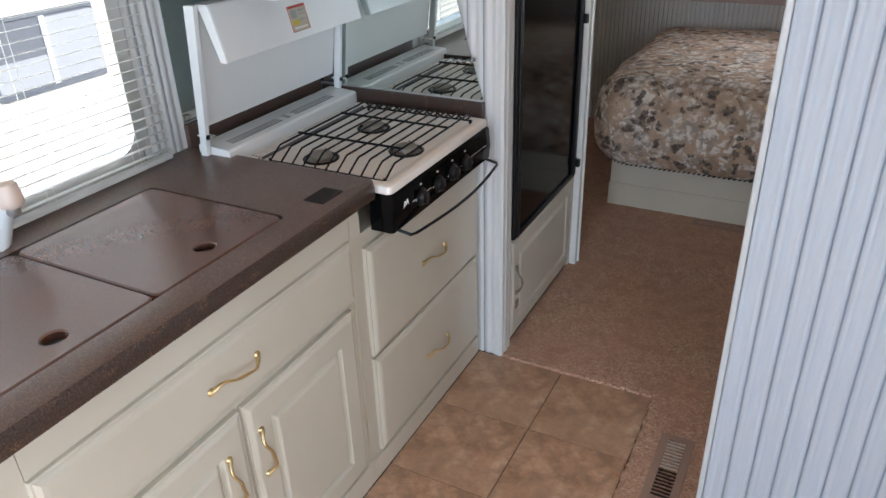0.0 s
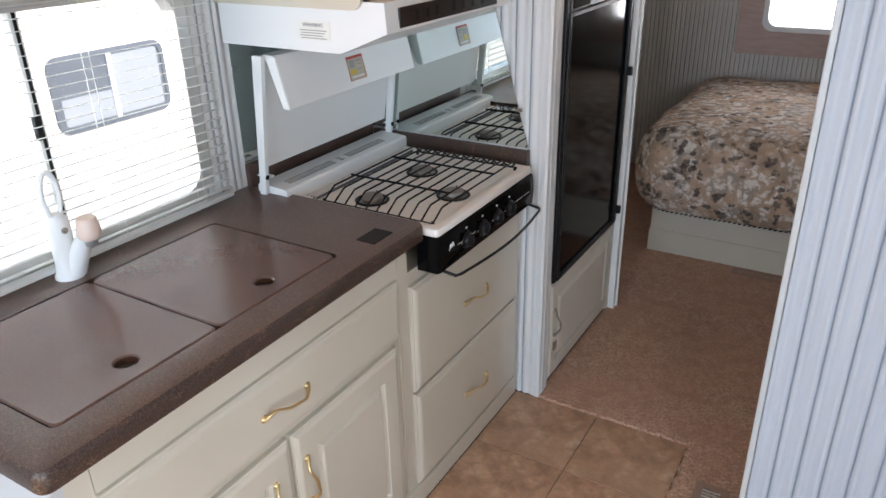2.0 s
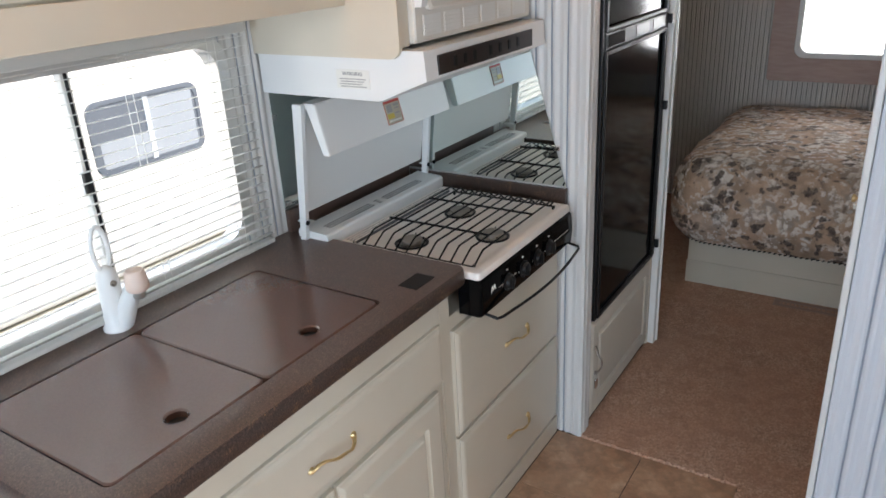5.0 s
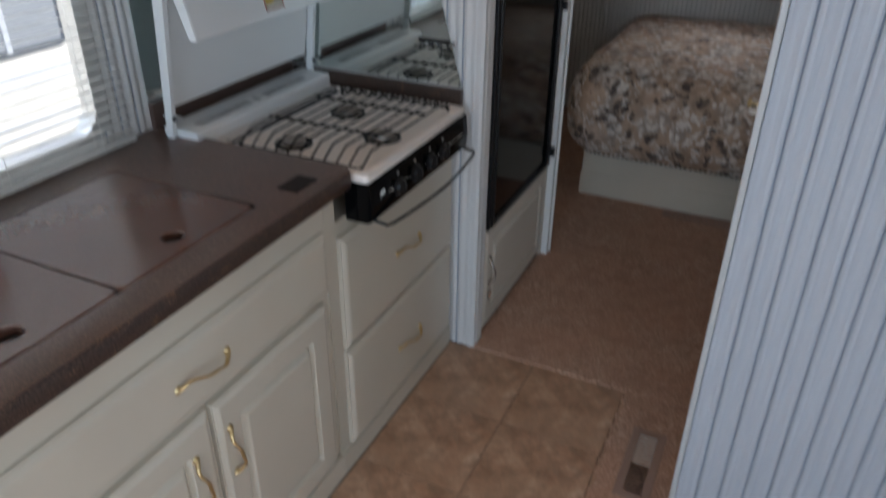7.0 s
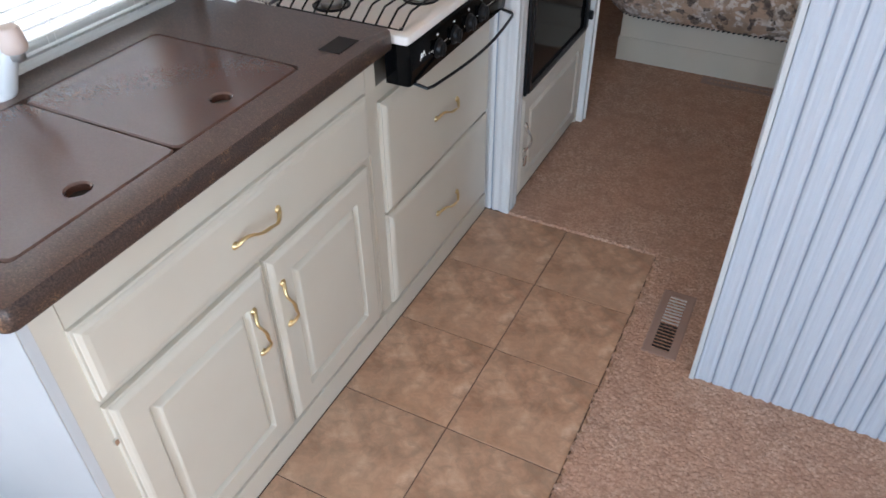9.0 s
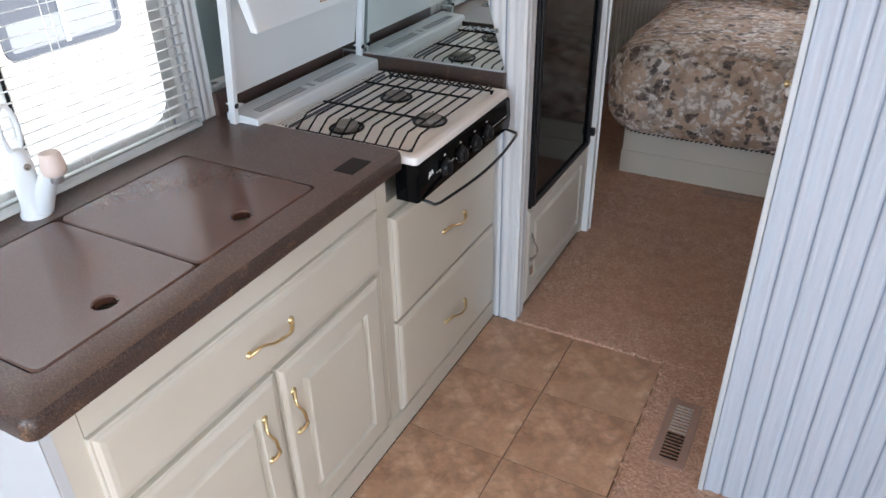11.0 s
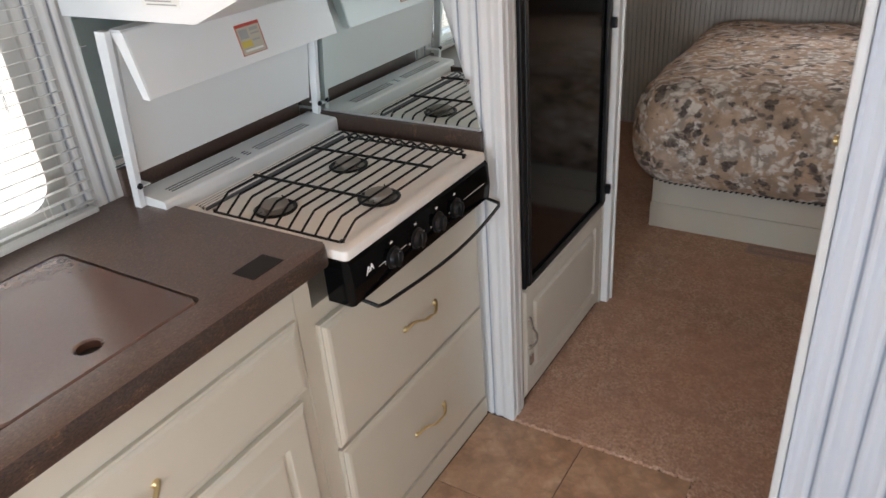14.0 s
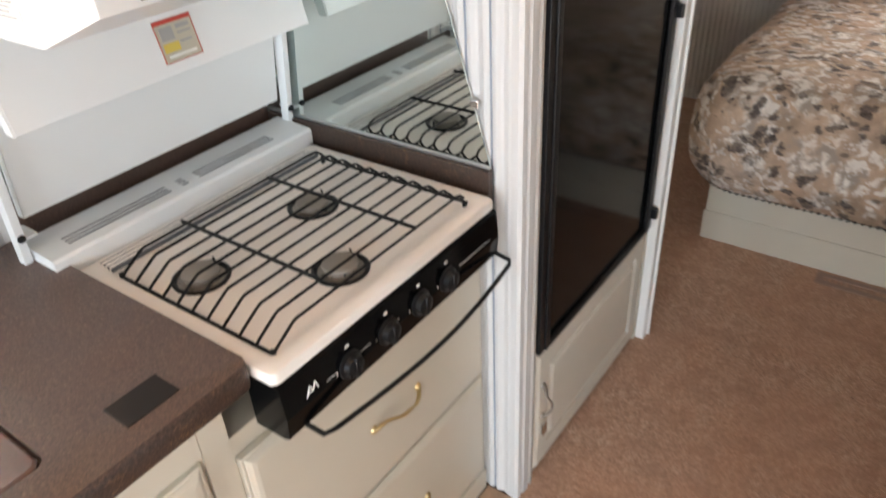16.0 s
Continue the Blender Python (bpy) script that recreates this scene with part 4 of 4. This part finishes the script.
def venetian_blind(x, y0, y1, z0, z1):
    b = thing("window_blind", x, (y0 + y1) / 2, z0, "lowered white mini blind with open slats at the kitchen window", "blind")
    part("head_rail", boxed(x - 0.014, x + 0.014, y0, y1, z1, z1 + 0.026, 0.002), BLIND, b)
    part("bottom_rail", boxed(x - 0.012, x + 0.012, y0, y1, z0, z0 + 0.012, 0.003), BLIND, b)
    me = bpy.data.meshes.new("slat")
    bm = rings(bmesh.new(), [[(dx, yy, h) for dx, h in ((-0.0115, -0.0006), (0, 0.0004), (0.0115, -0.0006), (0.0115, -0.0012), (0, -0.0002), (-0.0115, -0.0012))] for yy in (y0 - (y0 + y1) / 2, y1 - (y0 + y1) / 2)])
    bmesh.ops.recalc_face_normals(bm, faces=bm.faces)
    bm.to_mesh(me)
    bm.free()
    me.materials.append(BLIND)
    n = int((z1 - z0 - 0.02) / 0.0225)
    for k in range(n):
        dz = z0 + 0.026 + k * (z1 - z0 - 0.035) / (n - 1) - z0
        ob = new("slat", me)
        ob.parent = b
        ob.matrix_basis = pose(0, 0, dz, 0, -11 + random.uniform(-1.2, 1.2), 0)
    for yy in (y0 + 0.10, (y0 + y1) / 2 + 0.10, y1 - 0.10):
        bm = tube(bmesh.new(), [(x + 0.0135, yy, z0), (x + 0.0135, yy, z1)], 0.0008, 5)
        tube(bm, [(x - 0.0135, yy, z0), (x - 0.0135, yy, z1)], 0.0008, 5)
        part("ladder_cord", bm, BLIND, b)


venetian_blind(-1.214, 0.735, 1.612, 0.890, 1.442)


# ---- fridge ----
def fridge():
    f = thing("fridge", -0.9, 2.70, 0.42, "tall black two-door trailer fridge built into the wall", "fridge")
    y0, y1, z0, z1, x = 2.380, 3.010, 0.420, 1.808, DEEP
    part("body", boxed(-1.18, x - 0.045, y0 + 0.004, y1 - 0.004, z0, z1), BLACK, f)
    bm = boxed(x - 0.045, x - 0.006, y0, y0 + 0.020, z0, z1, 0.002)
    box(bm, x - 0.045, x - 0.006, y1 - 0.020, y1, z0, z1, 0.002)
    box(bm, x - 0.045, x - 0.006, y0 + 0.020, y1 - 0.020, z1 - 0.022, z1, 0.002)
    part("frame", bm, BLACK, f)
    for a, b in ((z0, 1.298), (1.350, z1 - 0.024)):
        d = part("door", boxed(x - 0.040, x - 0.014, y0 + 0.022, y1 - 0.022, a + 0.002, b - 0.002, 0.002), BLACK_GLOSS, f, "glossy black door panel")
        bm = bmesh.new()
        for u0, u1, v0, v1 in ((y0 + 0.022, y0 + 0.040, a, b), (y1 - 0.040, y1 - 0.022, a, b), (y0 + 0.040, y1 - 0.040, a, a + 0.014), (y0 + 0.040, y1 - 0.040, b - 0.014, b)):
            box(bm, x - 0.013, x - 0.002, u0, u1, v0, v1, 0.003)
        part("door_frame", bm, BLACK, d)
    strip = part("handle_strip", boxed(x - 0.040, x - 0.004, y0 + 0.022, y1 - 0.022, 1.300, 1.348, 0.002), BLACK, f, "black strip with two recessed handles")
    for a, b in ((2.42, 2.56), (2.66, 2.79), (2.83, 2.96)):
        part("recess", boxed(x - 0.010, x - 0.0025, a, b, 1.306, 1.342, 0.002), PANEL if a > 2.6 else BLACK_GLOSS, strip)
    for z in (0.47, 1.02, 1.325, 1.76):
        part("hinge", boxed(x - 0.012, x + 0.010, y1 - 0.012, y1 + 0.004, z - 0.016, z + 0.016, 0.003), BLACK, f)

    c = thing("fridge_surround", -0.9, 2.70, 0.0, "cream cabinet round the fridge with a raised-panel door below", "cabinet")
    part("body", boxed(LEFT + 0.006, -1.185, 2.375, 3.012, 0.0, TOP - 0.003), CREAM, c)
    part("side_panel", boxed(-1.184, DEEP - 0.016, 2.3735, 2.3785, 0.0, TOP - 0.003), CREAM, c)
    part("side_panel", boxed(-1.184, DEEP - 0.016, 3.012, 3.024, 0.0, TOP - 0.003), CREAM, c)
    part("base", boxed(-1.184, DEEP - 0.034, 2.379, 3.0115, 0.0, 0.416), CREAM, c)
    part("top_panel", boxed(-1.184, DEEP - 0.020, 2.379, 3.0115, 1.812, TOP - 0.003), CREAM, c, "cream panel above the fridge")
    d = part("door", panel_front(2.382, 3.006, 0.022, 0.412, DEEP - 0.012, frame=0.060), PALE_CREAM, c, "off-white raised-panel door under the fridge")
    brass_pull(d, DEEP - 0.012, 2.414, 0.250, True, 0.10, mat=STEEL)
    part("catch", boxed(DEEP - 0.012, DEEP - 0.004, 2.406, 2.428, 0.140, 0.175, 0.002), CHROME, d, "small metal catch")


fridge()
bm = boxed(-0.62, -0.566, 3.026, 3.056, 0.001, 1.915, 0.003)
box(bm, -0.60, -0.560, 3.0565, 3.068, 0.001, 1.915, 0.002)
setting(part("trim_fridge", bm, WHITE), "white upright trim beside the fridge", "trim")
setting(part("wall_fridge_back", boxed(LEFT + 0.006, -0.622, 3.026, 3.060, 0.0, TOP - 0.003), PAPER), "bedroom side of the fridge housing", "wall")


# ---- bedroom ----
def bed():
    b = thing("bed", 0.2, 4.3, 0.0, "bed with beige floral quilt on a cream box base", "bed")
    part("base", boxed(-0.615, RIGHT - 0.02, 3.695, END - 0.01, 0.0, 0.245, 0.002), CREAM, b, "cream box base")
    part("base_moulding", boxed(-0.619, RIGHT - 0.03, 3.689, 3.6948, 0.0, 0.120, 0.001, 1), CREAM, b)
    part("mattress", boxed(-0.60, RIGHT - 0.03, 3.72, END - 0.02, 0.246, 0.50, 0.04), WHITE, b)
    cx0, cx1, cy0, cy1 = -0.700, 1.15, 3.615, 4.94
    bm = bmesh.new()
    prof = [(0.035, 0.238), (0.010, 0.262), (-0.016, 0.31), (-0.028, 0.37), (-0.026, 0.43), (-0.018, 0.49), (-0.006, 0.54), (0.014, 0.575), (0.048, 0.598), (0.11, 0.610), (0.20, 0.616), (0.30, 0.618), (0.42, 0.620), (0.54, 0.620), (0.64, 0.620)]
    loops = []
    for o, z in prof:
        z = 0.238 + (z - 0.238) * 1.10
        x0, x1, y0, y1 = cx0 + o, cx1 - o * 0.5, cy0 + o, cy1 - min(o, 0.64)
        r = max(0.02, 0.15 - o * 0.2)
        pts = []
        for ccx, ccy, a0 in ((x1 - r, y0 + r, -90), (x1 - r, y1 - r, 0), (x0 + r, y1 - r, 90), (x0 + r, y0 + r, 180)):
            for k in range(10):
                a = radians(a0 + 90 * k / 9)
                pts.append(Vector((ccx + r * math.cos(a), ccy + r * math.sin(a), z)))
        loop = []
        n = len(pts)
        for i in range(n):
            p, q = pts[i], pts[(i + 1) % n]
            m = 1 if i % 10 != 9 else 46
            for k in range(m):
                loop.append(p.lerp(q, k / m))
        for p in loop:
            f = noise.noise(Vector((p.x * 5, p.y * 5, z * 5)))
            g = noise.noise(Vector((p.x * 13, p.y * 13, z * 9 + 3)))
            amp = 0.012 if z > 0.3 else 0.006
            p.z += amp * 0.8 * f + 0.004 * g
            out = Vector((p.x - (x0 + x1) / 2, p.y - (y0 + y1) / 2, 0)).normalized()
            p += out * (amp * f + 0.005 * g)
            p.y = min(p.y, END - 0.012)
        loops.append(loop)
    rings(bm, loops, False, True)
    quilt = part("quilt", bm, QUILT, b, "beige quilt with brown and cream flowers", smooth=True)
    # twisted dark cord along the lower hem
    bm = bmesh.new()
    hem = loops[0]
    start = [p for p in hem if p.y < 3.9 or p.x < cx0 + 0.25]
    line = sorted([p for p in start if p.x >= cx0 + 0.19 and p.y < 3.9], key=lambda p: p.x)
    side = sorted([p for p in start if p.x < cx0 + 0.19], key=lambda p: -p.y)
    path = side + line
    pos = 0.0
    prev = path[0]
    last = path[0]
    for p in path[1:]:
        seg = (p - prev).length
        while pos + 0.022 <= seg:
            pos += 0.022
            q = prev.lerp(p, pos / seg)
            if (q - last).length < 0.2:
                d = (p - prev).normalized()
                tube(bm, [q - d * 0.006 + Vector((0, -0.003, -0.002)), q + d * 0.006 + Vector((0, -0.003, 0.006))], [0.0035, 0.0045], 6)
            last = q
        pos -= seg
        prev = p
    cord = part("cord", bm, BLACK, quilt, "twisted black and cream hem cord")
    cord["kind"] = "stuff"


bed()


def floor_register(x, y, lx, ly, label, upright):
    g = thing("floor_vent", x, y, 0.004, label, "floor vent", "floor vents")
    bm = bmesh.new()
    loops = []
    for ins, z in ((0, 0.001), (0, 0.007), (0.004, 0.009), (0.024, 0.009), (0.026, 0.004)):
        loops.append([(x + u, y + v, z) for u, v in rounded(-lx / 2 + ins, lx / 2 - ins, -ly / 2 + ins, ly / 2 - ins, 0.003, 2)])
    part("frame", rings(bm, loops, False, True), VENT, g, "brown metal frame")
    n = 17
    for k in range(n):
        f = -0.5 + (k + 0.5) / n
        if upright:
            yy = y + f * (ly - 0.05)
            bm = boxed(x - lx / 2 + 0.024, x + lx / 2 - 0.024, yy - 0.0022, yy + 0.0022, 0.005, 0.0102)
        else:
            xx = x + f * (lx - 0.05)
            bm = boxed(xx - 0.0022, xx + 0.0022, y - ly / 2 + 0.024, y + ly / 2 - 0.024, 0.005, 0.0102)
        part("slat", bm, ALUMINIUM if upright and k > 7 else BLACK if upright else VENT, g)
    part("duct", boxed(x - lx / 2 + 0.023, x + lx / 2 - 0.023, y - ly / 2 + 0.023, y + ly / 2 - 0.023, 0.002, 0.0046), RECESS, g)


floor_register(0.048, 2.010, 0.098, 0.285, "brown metal floor vent set in the carpet", True)
floor_register(-0.02, 3.640, 0.36, 0.075, "brown floor vent in front of the bed base", False)


def ceiling_fan():
    x, y, z = 0.11, 4.05, 1.832
    f = thing("ceiling_fan", x, y, z, "bedroom ceiling fan with brown wooden blades and a small lamp", "ceiling fan")
    part("motor", lathe(bmesh.new(), ((0.02, 0.080), (0.05, 0.076), (0.055, 0.06), (0.075, 0.045), (0.08, 0.0), (0.05, -0.02), (0.01, -0.022)), (x, y, z), "z", 24), WHITE, f, smooth=True)
    for k in range(4):
        a = radians(12 + 90 * k)
        c, s = math.cos(a), math.sin(a)
        bm = bmesh.new()
        loops = []
        for r, w in ((0.09, 0.03), (0.14, 0.045), (0.30, 0.055), (0.42, 0.06), (0.45, 0.045)):
            loops.append([(x + c * r - s * u, y + s * r + c * u, z + 0.012 + u * 0.18 + t) for u, t in ((-w, -0.003), (w, -0.003), (w, 0.003), (-w, 0.003))])
        part("blade", rings(bm, loops), DARK_WOOD, f)


ceiling_fan()


# ---- lamps ----
def wall_sconce(name, x, y, z, label):
    s = thing(name, x, y, z, label, "wall lamp")
    def shell(rows):
        """Half-round rows whose tops slope up to one side."""
        arc = [math.pi * k / 12 for k in range(13)]
        return rings(bmesh.new(), [[(x + r * math.cos(a), y - max(0.0, d * math.sin(a)), z + h + tilt * r * math.cos(a)) for a in arc] for h, r, d, tilt in rows])
    part("body", shell(((-0.050, 0.036, 0.040, 0.0), (-0.010, 0.040, 0.052, 0.15), (0.018, 0.044, 0.060, 0.40))), WHITE, s, "white lamp housing", smooth=True)
    part("shade", shell(((0.0195, 0.0425, 0.058, 0.40), (0.045, 0.040, 0.054, 0.45), (0.066, 0.030, 0.040, 0.45), (0.078, 0.006, 0.010, 0.45))), SHADE, s, "glowing amber glass shade", smooth=True)
    bulb(name + "_light", x, y - 0.11, z + 0.085, 0.32)


def ceiling_lamp(x, y, z, watts):
    s = thing("ceiling_lamp", x, y, z, "round ceiling lamp with a lit amber glass", "ceiling lamp", "ceiling lamps")
    part("rim", lathe(bmesh.new(), ((0.02, -0.001), (0.075, -0.001), (0.078, -0.012), (0.066, -0.022), (0.06, -0.022)), (x, y, z), "z", 28), BRASS, s, "brass rim", smooth=True)
    part("glass", lathe(bmesh.new(), ((0.064, -0.0225), (0.06, -0.034), (0.04, -0.044), (0.004, -0.048)), (x, y, z), "z", 28), SHADE, s, "lit amber glass", smooth=True)
    bulb("ceiling_lamp_light", x, y, z - 0.075, watts)


wall_sconce("wall_lamp", -0.690, 2.300, 1.893, "white wall lamp with a glowing amber shade on the partition")
wall_sconce("wall_lamp", 0.03, END - 0.012, 1.70, "white wall lamp with a glowing amber shade over the bed")
ceiling_lamp(-0.352, 2.30, TOP, 0.55)
ceiling_lamp(-0.79, 1.43, TOP, 0.7)
ceiling_lamp(-0.79, 0.93, TOP, 0.7)

# small brass latch on the aisle edge of the washroom
k = thing("door_latch", 0.15, 2.374, 0.93, "small brass knob latch on the washroom door", "latch")
part("plate", boxed(0.1525, 0.1562, 2.362, 2.386, 0.925, 0.985, 0.001), DARK_WOOD, k, "dark back plate")
part("knob", lathe(bmesh.new(), ((0.008, 0.0), (0.006, -0.010), (0.0045, -0.012), (0.0045, -0.036), (0.010, -0.038), (0.0105, -0.046), (0.003, -0.048)), (0.1525, 2.374, 0.955), "x", 14), BRASS, k, smooth=True)
part("keeper", boxed(0.112, 0.1525, 2.364, 2.384, 0.928, 0.941, 0.002), ALMOND, k, "pale plastic keeper")


# ---- outside the kitchen window ----
def neighbour_trailer():
    x = -4.6
    t = thing("parked_trailer", x - 1.2, 2.4, -0.65, "white travel trailer parked next door in the sun", "trailer")
    body = part("body", boxed(x - 2.4, x, -3.5, 9.0, -0.62, 2.6, 0.12, 4), SIDING, t, smooth=True)
    for z0, z1, mat in ((0.035, 0.060, STRIPE), (-0.025, -0.005, STRIPE), (-0.30, -0.27, STRIPE), (-0.36, -0.345, STRIPE)):
        part("stripe", boxed(x - 0.002, x + 0.006, -3.3, 8.8, z0, z1), mat, t, "pale grey-blue body stripe")
    for y0, y1 in ((3.19, 4.15), (0.4, 1.5), (5.8, 6.6)):
        w = part("window", rings(bmesh.new(), [[(x + d, u, v) for u, v in rounded(y0 + i, y1 - i, 0.18 + i, 0.71 - i, 0.09, 6)] for i, d in ((0, 0.0), (0, 0.02), (0.03, 0.022), (0.035, 0.012))]), TINTED, t, "grey tinted window")
        part("sash_bar", boxed(x + 0.013, x + 0.026, y0 + 0.46, y0 + 0.50, 0.215, 0.675), STRIPE, w)
        part("curtain", boxed(x + 0.0125, x + 0.016, y0 + 0.50, y1 - 0.06, 0.23, 0.66), CURTAIN, w, "pale curtain behind the pane")
        part("curtain", boxed(x + 0.0125, x + 0.016, y0 + 0.06, y0 + 0.46, 0.23, 0.42), CURTAIN, w, "pale curtain behind the pane")


neighbour_trailer()


# ---- floor coverings ----
for i in range(-3, 2):
    for j in range(-8, 1):
        x, y = -0.37 + 0.305 * (i + 0.5), 2.305 + 0.305 * (j - 0.5)
        if -0.70 < x < 0.1 and y > 0.2:
            piece("tile", tile_mesh, floor, pose(x, y, 0.0))


def carpet():
    """Loop pile with an uneven cut edge beside the tiles; dense near the walked line."""
    bm = bmesh.new()
    rng = random.Random(7)

    def patch(x0, x1, y0, y1, step, ragged=None):
        nx, ny = max(2, int((x1 - x0) / step)), max(2, int((y1 - y0) / step))
        grid = []
        for j in range(ny + 1):
            row = []
            for i in range(nx + 1):
                x, y = x0 + (x1 - x0) * i / nx, y0 + (y1 - y0) * j / ny
                tall = 1.0 if y < 2.25 else 0.45
                h = 0.0065 + tall * (0.0016 * noise.noise(Vector((x * 90, y * 90, 0))) + rng.uniform(-0.0016, 0.0016))
                if ragged == "x" and i < 5:
                    x += 0.012 * noise.noise(Vector((0, y * 24, 2))) + 0.012 * noise.noise(Vector((i * 0.4, y * 120, 4)))
                    h = h + 0.002 if i else -0.003
                if ragged == "y" and j < 4:
                    y += 0.006 * noise.noise(Vector((x * 30, 0, 2))) + 0.010 * noise.noise(Vector((x * 120, j * 0.4, 4)))
                    h = h - 0.0008 if j else -0.003
                row.append(bm.verts.new((x, y, h)))
            grid.append(row)
        for j in range(ny):
            for i in range(nx):
                bm.faces.new((grid[j][i], grid[j][i + 1], grid[j + 1][i + 1], grid[j + 1][i]))
    patch(-0.062, 0.78, 0.75, 2.304, 0.0035, "x")
    patch(-0.600, 0.20, 2.304, 3.10, 0.005, "y")
    patch(-0.062, RIGHT, REAR, 0.75, 0.05)
    patch(0.78, RIGHT, 0.75, 1.84, 0.05)
    patch(LEFT, -0.062, REAR, 0.30, 0.05)
    patch(LEFT, RIGHT, 3.10, END, 0.02)
    ob = part("carpet", bm, CARPET, smooth=True)
    tagged(ob, "tan and brown flecked loop carpet with worn traffic patches", "carpet", kind="structure")


carpet()
